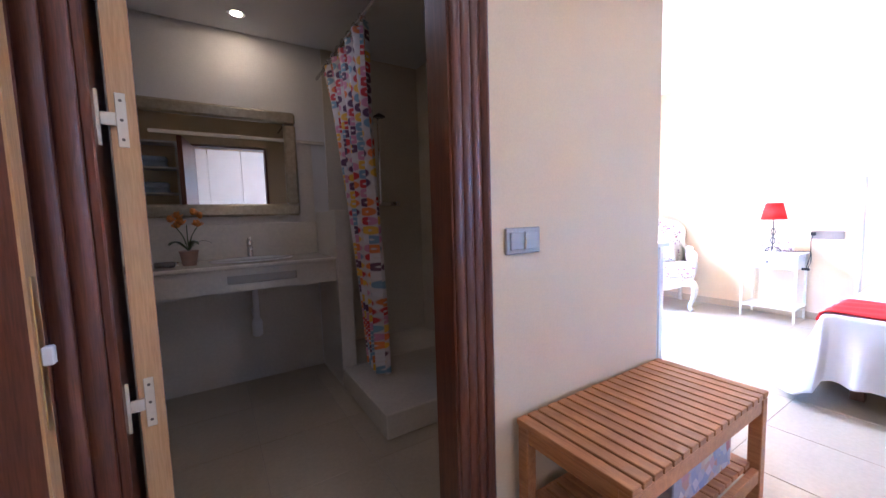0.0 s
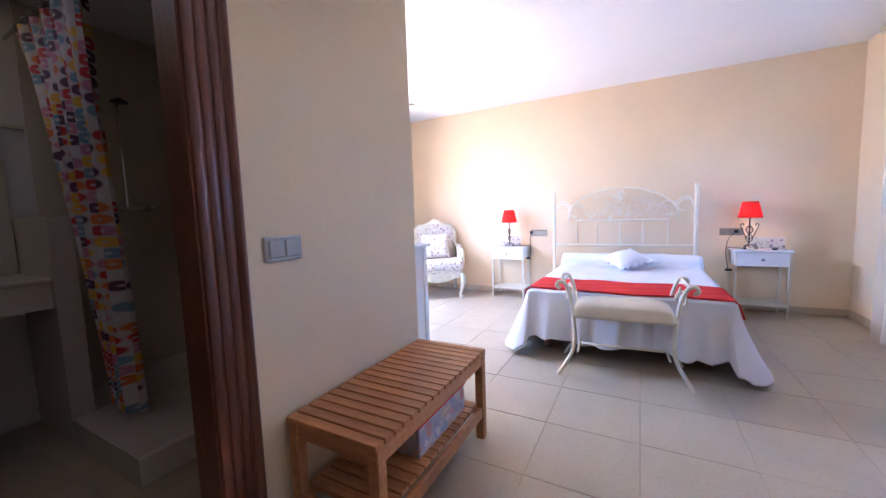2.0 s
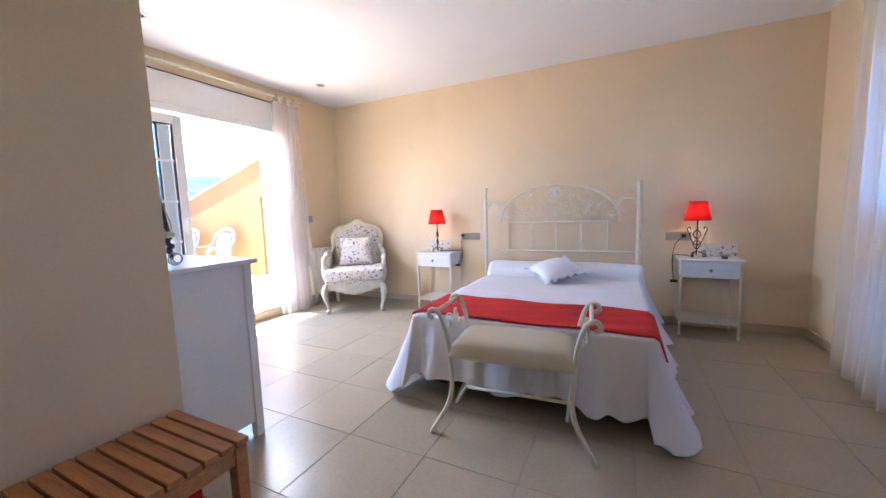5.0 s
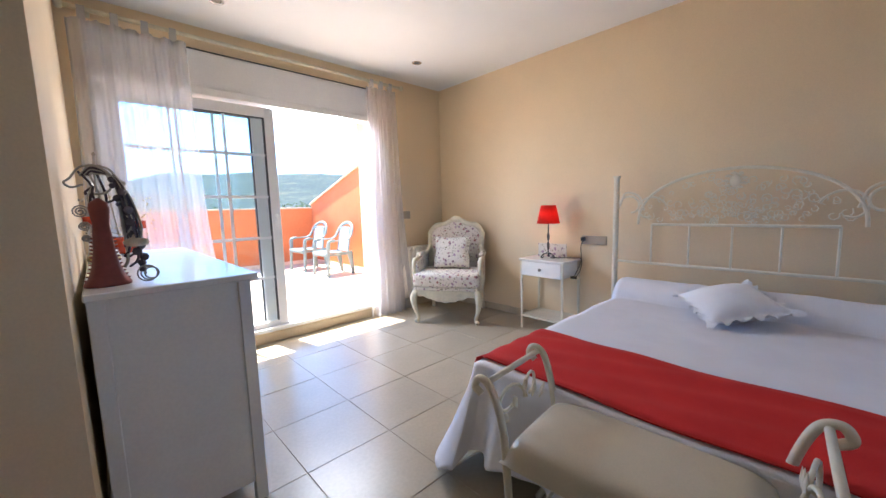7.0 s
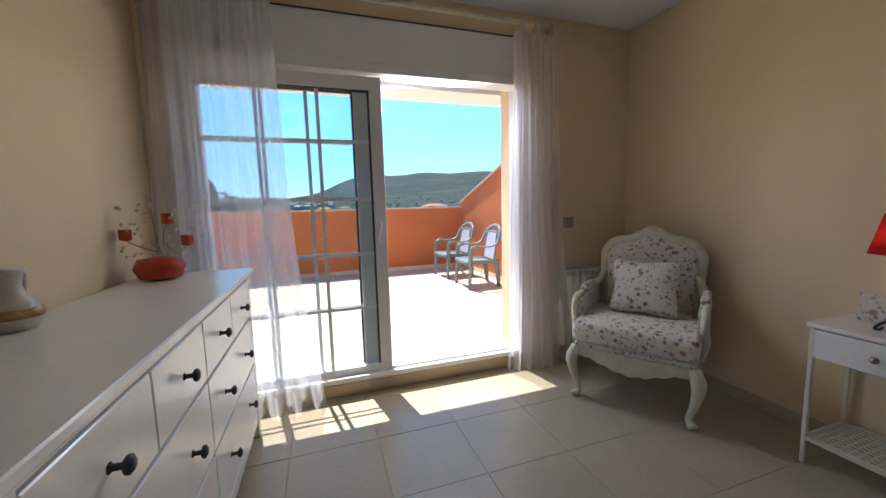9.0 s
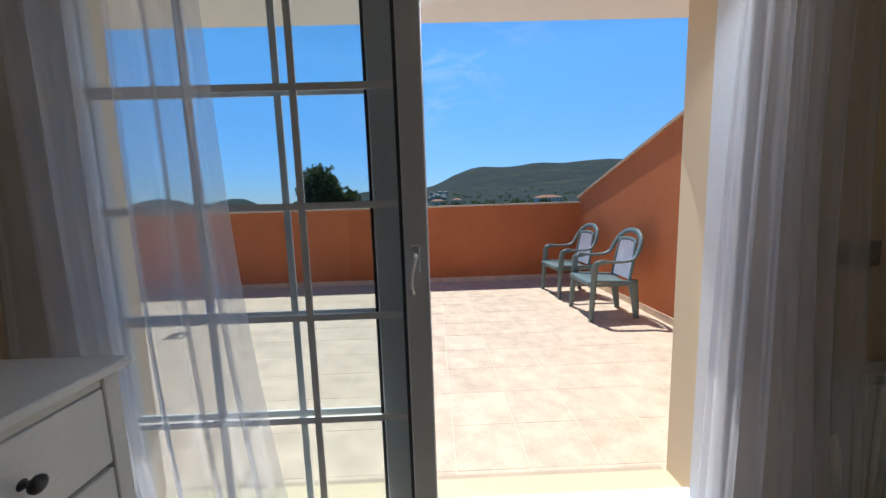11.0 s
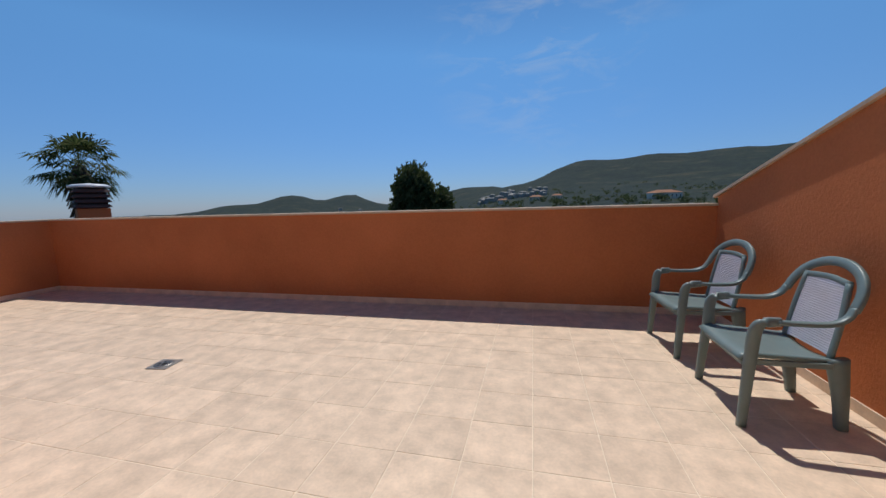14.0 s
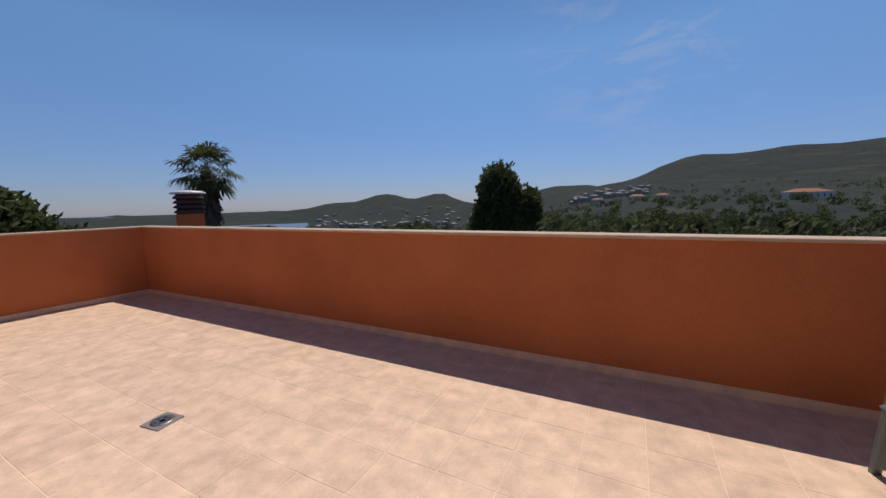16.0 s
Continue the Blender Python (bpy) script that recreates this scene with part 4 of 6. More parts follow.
# ---- armchair ----
def armchair():
    ob = thing("armchair", 4.89, 2.46, 0, "cream carved wooden armchair with floral upholstery", "armchair", "", -57)
    # local: front toward -y
    w, f, b = 0.325, -0.31, 0.29
    for sx in (-1, 1):
        p = [(sx * (w - 0.005), f + 0.02, 0.34), (sx * (w + 0.02), f - 0.01, 0.26), (sx * (w + 0.005), f + 0.01, 0.14), (sx * (w - 0.02), f + 0.02, 0.05), (sx * (w + 0.005), f - 0.01, 0.012)]
        bm = tube(bmesh.new(), curve(p, 6), [0.034, 0.034, 0.035, 0.036, 0.037, 0.037, 0.036, 0.034, 0.032, 0.03, 0.028, 0.026, 0.024, 0.022, 0.02, 0.019, 0.018, 0.018, 0.018, 0.019, 0.02, 0.022, 0.024, 0.025, 0.022], 10)
        part("leg", bm, CREAMWOOD, ob, smooth=True)
        part("leg", tube(bmesh.new(), curve([(sx * (w - 0.03), b - 0.04, 0.34), (sx * (w - 0.03), b - 0.01, 0.18), (sx * (w - 0.02), b + 0.05, 0.005)], 6), 0.022, 8), CREAMWOOD, ob, smooth=True)
        arm = [(sx * (w + 0.01), f + 0.13, 0.36), (sx * (w + 0.035), f + 0.11, 0.46), (sx * (w + 0.03), f + 0.07, 0.56), (sx * (w + 0.03), f + 0.10, 0.645), (sx * (w + 0.025), 0.0, 0.66), (sx * (w - 0.01), 0.16, 0.70), (sx * (w - 0.035), b - 0.06, 0.76)]
        part("arm", tube(bmesh.new(), curve(arm, 6), 0.022, 8), CREAMWOOD, ob, smooth=True)
        bm = cushion_mesh(0.26, 0.05, 0.06, 0, 10)
        bm.transform(pose(sx * (w + 0.018), 0.02, 0.685, 0, 0, 90))
        part("arm_pad", bm, FLORAL, ob, smooth=True)
        bm = prism(bmesh.new(), [(f + 0.13, 0.36), (b - 0.06, 0.36), (b - 0.06, 0.72), (0.1, 0.68), (f + 0.10, 0.63)], -0.012, 0.012)
        bm.transform(Matrix.Translation((sx * (w + 0.005), 0, 0)) @ pose(0, 0, 0, 0, 0, 90))
        part("side_panel", bm, FLORAL, ob)
    # scalloped apron
    n = 40
    top = [(-w + 2 * w * k / n, 0.345) for k in range(n + 1)]
    low = [(-w + 2 * w * k / n, 0.265 - 0.035 * math.cos((k / n - 0.5) * math.tau) - 0.012 * abs(math.sin(k / n * math.pi * 7))) for k in range(n, -1, -1)]
    part("apron", prism(bmesh.new(), top + low, f - 0.005, f + 0.03), CREAMWOOD, ob, "carved scalloped apron")
    part("seat_rail", boxes((-w, w, f + 0.03, b, 0.29, 0.345), bevel=0.006), CREAMWOOD, ob)
    part("seat_base", boxes((-w - 0.005, w + 0.005, f - 0.01, b - 0.02, 0.345, 0.385), bevel=0.012, ), FLORAL, ob)
    bm = bmesh.new()
    box(bm, -w - 0.02, w + 0.02, f - 0.035, b - 0.08, 0.385, 0.525, 0.05, 4)
    part("seat_cushion", bm, FLORAL, ob, "floral seat cushion", True)
    # back: arched carved frame leaning back, padded inside
    lean = 0.13

    def outline(grow):
        pts = []
        for k in range(33):
            t = k / 32
            x = -1 + 2 * t
            z = 0.985 + 0.055 * math.exp(-((x / 0.45) ** 4)) - 0.075 * abs(x) ** 7 + 0.012 * math.cos(x * 9)
            pts.append((x * (w - 0.02 + grow), z + grow))
        return [(-(w - 0.05 + grow), 0.44)] + pts + [((w - 0.05 + grow), 0.44)]

    bm = bmesh.new()
    rim = [(x, 0.0, z) for x, z in outline(0.0)]
    tube(bm, rim, 0.034, 8)
    shear = Matrix(((1, 0, 0, 0), (0, 1, lean / 0.62, b - 0.10 - 0.44 * lean / 0.62), (0, 0, 1, 0), (0, 0, 0, 1)))
    bm.transform(shear)
    part("back_frame", bm, CREAMWOOD, ob, "carved arched back frame", True)
    bm = prism(bmesh.new(), outline(-0.02), -0.035, 0.02, 0.01)
    bm.transform(shear)
    part("backrest", bm, FLORAL, ob, smooth=False)
    bm = lathe(bmesh.new(), [(0.002, -0.04), (0.03, -0.02), (0.035, 0.0), (0.02, 0.03), (0.002, 0.045)], 12, (0, -0.02, 1.055), 2.4, 0.6)
    bm.transform(shear)
    part("crest", bm, CREAMWOOD, ob, "carved crest", True)
    bm = cushion_mesh(0.40, 0.36, 0.15, 0.01, 22)
    bm.transform(pose(0.0, 0.06, 0.70, 74, 0, 0))
    part("back_cushion", bm, FLORAL, ob, "square floral cushion", True)
    return ob


armchair()


# ---- teak bench ----
def teak_bench():
    x0, x1, y0, y1, h = 1.11, 2.0, 0.545, 0.945, 0.465
    ob = thing("slatted_bench", x0, y0, 0, "oiled teak slatted bench with a lower shelf", "bench")
    L, D = x1 - x0, y1 - y0
    leg = 0.042
    for x in (0.01, L - leg - 0.01):
        for y in (0.0, D - leg):
            part("leg", boxes((x, x + leg, y, y + leg, 0, h - 0.022), bevel=0.003), TEAK, ob)
    for z in (h - 0.075, 0.12):
        for y in (0.004, D - 0.026):
            part("rail", boxes((leg + 0.01, L - leg - 0.01, y, y + 0.022, z, z + 0.052), bevel=0.002), TEAK, ob)
        for x in (0.014, L - 0.036):
            part("rail", boxes((x, x + 0.022, leg, D - leg, z, z + 0.052), bevel=0.002), TEAK, ob)
    def slats(n, z, margin):
        first = None
        pitch = (L - 2 * margin) / n
        for k in range(n):
            a = margin + k * pitch
            if first is None:
                first = part("slat", boxes((0.0, pitch - 0.008, 0.0 if margin == 0 else 0.03, D if margin == 0 else D - 0.03, 0, 0.02), bevel=0.002), TEAK, ob)
                first.location = (a + 0.004, 0, z)
            else:
                s = new("slat", first.data)
                s.parent = ob
                s.location = (a + 0.004, 0, z)
    slats(18, h - 0.02, 0.0)
    slats(15, 0.172, leg + 0.012)
    return ob


teak_bench()
BOXPRINT = Nodes("patterned_box_paper")
vor = BOXPRINT.node("ShaderNodeTexVoronoi", Scale=32.0)
BOXPRINT.link(BOXPRINT.coord, vor.inputs["Vector"])
sep = BOXPRINT.node("ShaderNodeSeparateColor")
BOXPRINT.link(vor.outputs["Color"], sep.inputs[0])
BOXPRINT.color(BOXPRINT.ramp(sep.outputs[0], (0.0, (0.55, 0.50, 0.50)), (0.35, (0.30, 0.33, 0.48)), (0.55, (0.60, 0.56, 0.40)), (0.75, (0.45, 0.15, 0.15)), (1.0, (0.62, 0.60, 0.62)))).gloss(0.6)
carton = thing("storage_box", 1.66, 0.74, 0.193, "patterned paper storage box with a red lid under the bench", "box")
part("body", boxes((-0.21, 0.21, -0.13, 0.13, 0, 0.125), bevel=0.004), BOXPRINT.mat, carton)
part("lid", boxes((-0.215, 0.215, -0.135, 0.135, 0.125, 0.155), bevel=0.004), RED, carton, "red lid")

# ---- light switch ----
sw = thing("light_switch", 1.171, HALL, 1.055, "champagne double rocker light switch on the wall", "light switch")
part("plate", boxes((-0.078, 0.078, -0.011, -0.0005, -0.044, 0.044), bevel=0.004), SATIN, sw)
for k in (-1, 1):
    part("rocker", boxes((k * 0.032 - 0.030, k * 0.032 + 0.030, -0.016, -0.011, -0.03, 0.03), bevel=0.003), SATIN, sw)
tagged(copy_thing(sw, pose(4.78, WT, 1.12)), "small champagne switch on the wall beside the curtain")

# ---- brown chest ----
chest = thing("chest_of_drawers", 1.985, -1.97, 0, "tall brown stained chest of drawers with dark knobs", "chest of drawers")
CW, CD, CH = 0.50, 0.405, 1.22
part("carcass", boxes((0.0, CD - 0.02, 0, CW, 0.07, CH - 0.03), bevel=0.003), BROWNWOOD, chest)
part("top", boxes((-0.005, CD + 0.01, -0.015, CW + 0.015, CH - 0.03, CH), bevel=0.006), BROWNWOOD, chest)
part("plinth", boxes((0.0, CD, -0.008, CW + 0.008, 0, 0.07), bevel=0.004), BROWNWOOD, chest)
for k in range(5):
    z = 0.085 + k * 0.22
    dr = part("drawer", boxes((CD - 0.02, CD, 0.02, CW - 0.02, z, z + 0.21), bevel=0.004), BROWNWOOD, chest)
    for y in (0.12, CW - 0.07):
        bm = lathe(bmesh.new(), knob_profile, 12)
        bm.transform(pose(CD, y, z + 0.105) @ FACE_X)
        part("knob", bm, BLACK, dr, smooth=True)

# ---- recessed spots ----
def ceiling_spot(x, y, z, lit, label):
    ob = thing("ceiling_spot", x, y, z, label, "ceiling spot", "recessed ceiling spots")
    bm = bmesh.new()
    prof = [(0.030, -0.002), (0.047, -0.004), (0.050, -0.001), (0.050, 0.0), (0.030, 0.0)]
    loops = [[bm.verts.new((r * math.cos(k * math.tau / 24), r * math.sin(k * math.tau / 24), zz)) for k in range(24)] for r, zz in prof]
    for a, b in zip(loops, loops[1:] + loops[:1]):
        for k in range(24):
            bm.faces.new((a[k], a[(k + 1) % 24], b[(k + 1) % 24], b[k]))
    part("ring", bm, CHROME, ob, smooth=True)
    part("lens", lathe(bmesh.new(), [(0.03, -0.003), (0.03, -0.001)], 20), BULB if lit else PEWTER, ob)
    return ob


for x, y in ((2.85, 2.62), (4.60, 2.59)):
    ceiling_spot(x, y, TOP, False, "recessed round chrome ceiling spot, unlit")
# assumed lit fixtures, added to go with the hall fill lamps
for x, y in ((-0.3, -0.3), (1.2, -0.3)):
    ceiling_spot(x, y, TOP, True, "recessed round chrome ceiling spot, unseen, added over the hall fill light")
ceiling_spot(0.52, 2.78, BTOP, True, "recessed round ceiling spot, lit, in the bathroom")

# ---- ornaments on the dresser ----
CLAY = mottled("dark_red_clay", (0.20, 0.042, 0.033), 0.55, 20, 90, 0.25, 0.2)
CANDLE = mottled("red_glass_candle", (0.45, 0.05, 0.02), 0.2, 14, 90, 0.2, 0.0)
CERAMIC = mottled("painted_cream_ceramic", (0.62, 0.55, 0.44), 0.3, 26, 60, 0.25, 0.05)
BEAD = mottled("dark_glass_beads", (0.06, 0.05, 0.07), 0.15, 30, 60, 0.3, 0.0)
PALEBEAD = mottled("pale_glass_beads", (0.55, 0.5, 0.4), 0.15, 30, 60, 0.3, 0.0)
def jewellery_stand():
    ob = thing("jewellery_stand", 2.115, 1.335, DH, "dark red dress-shaped jewellery stand hung with necklaces", "jewellery stand", "", -90)
    prof = [(0.062, 0.0), (0.064, 0.008), (0.050, 0.03), (0.037, 0.07), (0.029, 0.12), (0.025, 0.18), (0.022, 0.21), (0.026, 0.245), (0.028, 0.265), (0.025, 0.282), (0.012, 0.294), (0.004, 0.30)]
    part("dress", lathe(bmesh.new(), prof, 22, (0, 0, 0), 0.8, 1.0), CLAY, ob, smooth=True)
    for k in range(12):
        z = 0.02 + 0.013 * k
        r = 0.023 + 0.041 * math.exp(-z / 0.055)
        for side in (-1, 1):
            part("tooth", tube(bmesh.new(), [(0.0, side * r * 0.95, z), (0.0, side * (r + 0.010), z + 0.003)], [0.005, 0.0015], 5), CLAY, ob)
    part("neck_wire", tube(bmesh.new(), [(0, 0, 0.32), (0.003, 0.0, 0.38), (0, 0.004, 0.44)], 0.0035, 6), PEWTER, ob)
    part("finial", lathe(bmesh.new(), [(0.001, -0.008), (0.007, 0), (0.001, 0.008)], 8, (0, 0.004, 0.445)), PEWTER, ob, smooth=True)
    for sy in (-1, 1):
        pts = curve([(0, 0, 0.41), (0, sy * 0.035, 0.40), (0, sy * 0.06, 0.365), (0, sy * 0.075, 0.35), (0, sy * 0.06, 0.335), (0, sy * 0.03, 0.345)], 5)
        part("arm_wire", tube(bmesh.new(), pts, 0.0035, 6), PEWTER, ob, smooth=True)
    for k in range(7):
        side = 0.004 + 0.007 * k
        low = 0.06 + 0.035 * (k % 4)
        pts = curve([(-0.02 + 0.006 * k, -0.035 + 0.004 * k, 0.375), (0.012, 0.0, 0.405 - 0.004 * k), (0.025, 0.045 + side * 0.3, 0.36), (0.03, 0.05 + side, 0.25), (0.032 + 0.003 * k, 0.055 + side, low + 0.04), (0.03, 0.045 + side * 0.5, low)], 5)
        part("necklace", tube(bmesh.new(), pts, 0.0055 - 0.0003 * k, 5), BEAD if k % 3 else PEWTER, ob, smooth=True)
    for k in range(5):
        y = -0.04 + 0.022 * k
        drop = 0.05 + 0.03 * (k % 3)
        pts = [(-0.04 + 0.005 * k, y * (1 - j / 12) + 0.02 * math.sin(j * 0.5), 0.39 - drop * math.sin(j / 12 * math.pi) - 0.004 * j) for j in range(13)]
        part("chain", tube(bmesh.new(), pts, 0.004, 5), PEWTER if k % 2 else BEAD, ob, smooth=True)
    rb = random.Random(4)
    for k in range(16):
        t = k / 15
        z, y = 0.36 - 0.31 * t, 0.045 + 0.055 * t + rb.uniform(-0.012, 0.012)
        r = rb.uniform(0.009, 0.016) if k != 10 else 0.026
        bm = lathe(bmesh.new(), [(0.001, -r), (r * 0.72, -r * 0.7), (r, 0), (r * 0.72, r * 0.7), (0.001, r)], 10, (rb.uniform(0.02, 0.05), y, z))
        part("bead", bm, PALEBEAD if k in (6, 10) else BEAD, ob, smooth=True)
    for j, (cy, cz, big) in enumerate(((-0.046, 0.255, 0.022), (-0.040, 0.205, 0.016), (-0.040, 0.165, 0.012))):
        coil = [(0.0, cy + big * (1 - i / 34) * math.cos(i * 0.55), cz + big * (1 - i / 34) * math.sin(i * 0.55)) for i in range(30)]
        part("wire_coil", tube(bmesh.new(), coil, 0.0024, 5), PEWTER, ob, smooth=True)
    disc = lathe(bmesh.new(), [(0.004, -0.016), (0.03, -0.012), (0.037, 0.0), (0.03, 0.012), (0.004, 0.016)], 16, (0.04, 0.085, 0.145), 0.7, 1.0)
    part("amber_bead", disc, PALEBEAD, ob, "large pale yellow bead", True)
    part("cord", tube(bmesh.new(), curve([(0.03, 0.04, 0.37), (0.045, 0.07, 0.25), (0.045, 0.09, 0.14), (0.04, 0.10, 0.03)], 6), 0.004, 5), BEAD, ob, smooth=True)
    for k in range(3):
        ringpts = [(0.05, 0.105 + 0.006 * k + (0.028 - 0.004 * k) * math.cos(a * math.tau / 14), 0.034 + (0.028 - 0.004 * k) * math.sin(a * math.tau / 14)) for a in range(14)]
        part("bangle", tube(bmesh.new(), ringpts, 0.0028, 5, True), PEWTER, ob, smooth=True)
    return ob


jewellery_stand()
rb = random.Random(4)
jug = thing("ceramic_jug", 2.115, 1.93, DH, "small squat cream ceramic jug with painted band", "jug")
part("body", lathe(bmesh.new(), [(0.036, 0.0), (0.052, 0.016), (0.060, 0.045), (0.050, 0.078), (0.028, 0.098), (0.022, 0.125), (0.028, 0.152), (0.034, 0.165)], 20), CERAMIC, jug, smooth=True)
part("handle", tube(bmesh.new(), curve([(0, 0.026, 0.155), (0, 0.05, 0.158), (0, 0.056, 0.125), (0, 0.042, 0.088)], 5), 0.006, 6), CERAMIC, jug, smooth=True)
part("band", lathe(bmesh.new(), [(0.0585, 0.036), (0.0615, 0.046), (0.057, 0.062)], 20), mottled("ochre_glaze", (0.42, 0.26, 0.08), 0.3, 40, 90, 0.5, 0.0), jug, "ochre painted band", True)

wire = thing("candle_holder", 2.19, 2.68, DH, "wire candle holder with red glass vase and cups", "candle holder", "", -90)
part("vase", lathe(bmesh.new(), [(0.03, 0.002), (0.085, 0.012), (0.105, 0.055), (0.085, 0.10), (0.02, 0.11)], 20, (0, 0, 0), 0.9, 1), CANDLE, wire, "squat oval red glass vase", True)
part("stem", tube(bmesh.new(), curve([(0, 0.01, 0.09), (0, 0.0, 0.2), (0, -0.01, 0.30), (0, -0.02, 0.40)], 6), 0.004, 6), PEWTER, wire, smooth=True)
for k, (y, z) in enumerate(((-0.12, 0.19), (0.05, 0.26), (0.12, 0.155))):
    part("cup", lathe(bmesh.new(), [(0.018, 0), (0.026, 0.004), (0.026, 0.050), (0.022, 0.051)], 4, (0, y, z)), CANDLE, wire, "red glass candle cup", True)
    part("branch", tube(bmesh.new(), curve([(0, 0.02, 0.12 + 0.03 * k), (0, y * 0.6, z - 0.03), (0, y, z)], 5), 0.003, 5), PEWTER, wire, smooth=True)
for k in range(60):
    y, z = rb.uniform(-0.15, 0.19), rb.uniform(0.10, 0.36)
    bm = lathe(bmesh.new(), [(0.001, -0.008), (0.008, 0), (0.001, 0.008)], 6, (rb.uniform(-0.02, 0.02), y, z))
    part("bead", bm, PALEBEAD, wire)
# ---- bathroom doorway and doors ----
def fluted(width):
    """Half profile of a fluted architrave: x along its width, depth outwards."""
    pts = [(0, 0)]
    n = 48
    for k in range(n + 1):
        t = k / n
        d = 0.020 + 0.007 * abs(math.sin(t * math.pi * 4.0)) ** 0.6 + 0.006 * math.exp(-((t - 0.9) / 0.08) ** 2)
        pts.append((t * width, d))
    return pts + [(width, 0)]


bath_door_frame = tagged(new("door_2"), "dark mahogany bathroom door frame with fluted trim", "door frame", "", "structure")


def architrave(x0, x1, z1, mirrored):
    bm = bmesh.new()
    w = x1 - x0
    out = [((w - x) if mirrored else x, d) for x, d in fluted(w)]
    a = [bm.verts.new((x0 + x, HALL - d, 0)) for x, d in out]
    b = [bm.verts.new((x0 + x, HALL - d, z1)) for x, d in out]
    n = len(a)
    bm.faces.new(a)
    bm.faces.new(b[::-1])
    for k in range(n):
        bm.faces.new((a[k], a[(k + 1) % n], b[(k + 1) % n], b[k]))
    part("architrave", bm, MAHOGANY, bath_door_frame)


architrave(0.890, 1.025, 2.16, False)
architrave(-0.02, 0.120, 2.16, True)
part("architrave_head", boxes((0.120, 0.890, HALL - 0.026, HALL - 0.001, 2.02, 2.16), bevel=0.006), MAHOGANY, bath_door_frame)
part("jamb", boxes((0.884, 0.905, HALL - 0.014, HALL + 0.105, 0, 2.02), bevel=0.003), MAHOGANY, bath_door_frame)
part("jamb", boxes((0.120, 0.136, HALL - 0.018, HALL + 0.105, 0, 2.02), bevel=0.003), MAHOGANY, bath_door_frame)
part("jamb_head", boxes((0.136, 0.884, HALL - 0.014, HALL + 0.105, 2.005, 2.02)), MAHOGANY, bath_door_frame)
HINGE = mottled("pale_brass_hinge", (0.62, 0.56, 0.44), 0.4, 20, 90, 0.1, 0.0, 0.6)
SCREW = mottled("dark_screw", (0.12, 0.1, 0.08), 0.4, 20, 90, 0.1, 0.0, 0.6)
leaf_b = thing("bathroom_door", 0.152, HALL + 0.02, 0.008, "dark mahogany bathroom door opened inwards, pale edge showing", "door", "", 8)
part("panel", boxes((0.0, 0.042, 0.005, 0.62, 0, 1.99)), MAHOGANY, leaf_b)
part("lock_edge", boxes((0.001, 0.041, 0.0, 0.005, 0, 1.99)), OAKEDGE, leaf_b, "pale wood door edge")
for z in (1.33, 0.78):
    h = part("hinge", boxes((0.010, 0.026, -0.003, 0.0, z - 0.05, z + 0.05), (-0.026, -0.012, -0.010, -0.0075, z - 0.05, z + 0.05), (-0.012, 0.010, -0.008, -0.002, z - 0.012, z + 0.012), bevel=0.001), HINGE, leaf_b, "pale brass hinge")
    for dz in (-0.036, 0.0, 0.036):
        part("screw", lathe(bmesh.new(), [(0.003, -0.001), (0.003, 0.0)], 8, (0, 0, 0)), SCREW, h).matrix_local = pose(0.018, -0.0035, z + dz, 90, 0, 0)
leaf_h = thing("hall_door", 0.062, 0.855, 0.008, "dark mahogany hall door with brass-trimmed glass, standing open", "door")
part("panel", boxes((-0.78, -0.004, 0, 0.04, 0, 2.0)), MAHOGANY, leaf_h)
part("lock_edge", boxes((-0.004, 0.0, 0.0, 0.04, 0, 2.0)), OAKEDGE, leaf_h, "pale wood door edge")
lock = part("lock_plate", boxes((0.0, 0.002, 0.010, 0.028, 0.82, 1.06), bevel=0.0008), BRASS, leaf_h, "brass lock plate")
part("latch", boxes((0.002, 0.016, 0.012, 0.027, 0.92, 0.95), bevel=0.002), PVC, lock, "pale latch bolt")
trim_b = part("glass_trim", boxes((-0.075, -0.060, -0.012, 0.0, 0.72, 1.09), (-0.40, -0.385, -0.012, 0.0, 0.72, 1.09), (-0.385, -0.075, -0.012, 0.0, 1.075, 1.09), (-0.385, -0.075, -0.012, 0.0, 0.72, 0.735), bevel=0.003), BRASS, leaf_h, "brass trim round the glass")
part("glass_panel", boxes((-0.385, -0.075, -0.004, -0.001, 0.735, 1.075)), mottled("frosted_grey_glass", (0.30, 0.31, 0.30), 0.25, 15, 90, 0.15, 0.1), leaf_h)
for k in range(3):
    part("foot", boxes((-0.7 + k * 0.3, -0.66 + k * 0.3, 0.005, 0.035, -0.008, 0)), SEAL_AND_GAP, leaf_h)

# ---- wardrobe in the hall ----
wardrobe = thing("wardrobe", -0.7, -1.48, 0, "white built-in wardrobe with five plain doors", "wardrobe")
part("back", boxes((0, 2.5, -0.50, -0.49, 0, 2.42)), WHITE, wardrobe)
for k in range(5):
    d = part("door", boxes((k * 0.5 + 0.004, k * 0.5 + 0.496, -0.02, 0.0, 0.01, 2.41), bevel=0.003), WHITE, wardrobe)
    part("handle", tube(bmesh.new(), [(k * 0.5 + 0.44, 0.0, 1.0), (k * 0.5 + 0.44, 0.025, 1.01), (k * 0.5 + 0.44, 0.025, 1.11), (k * 0.5 + 0.44, 0.0, 1.12)], 0.005, 6), BLACK, d)

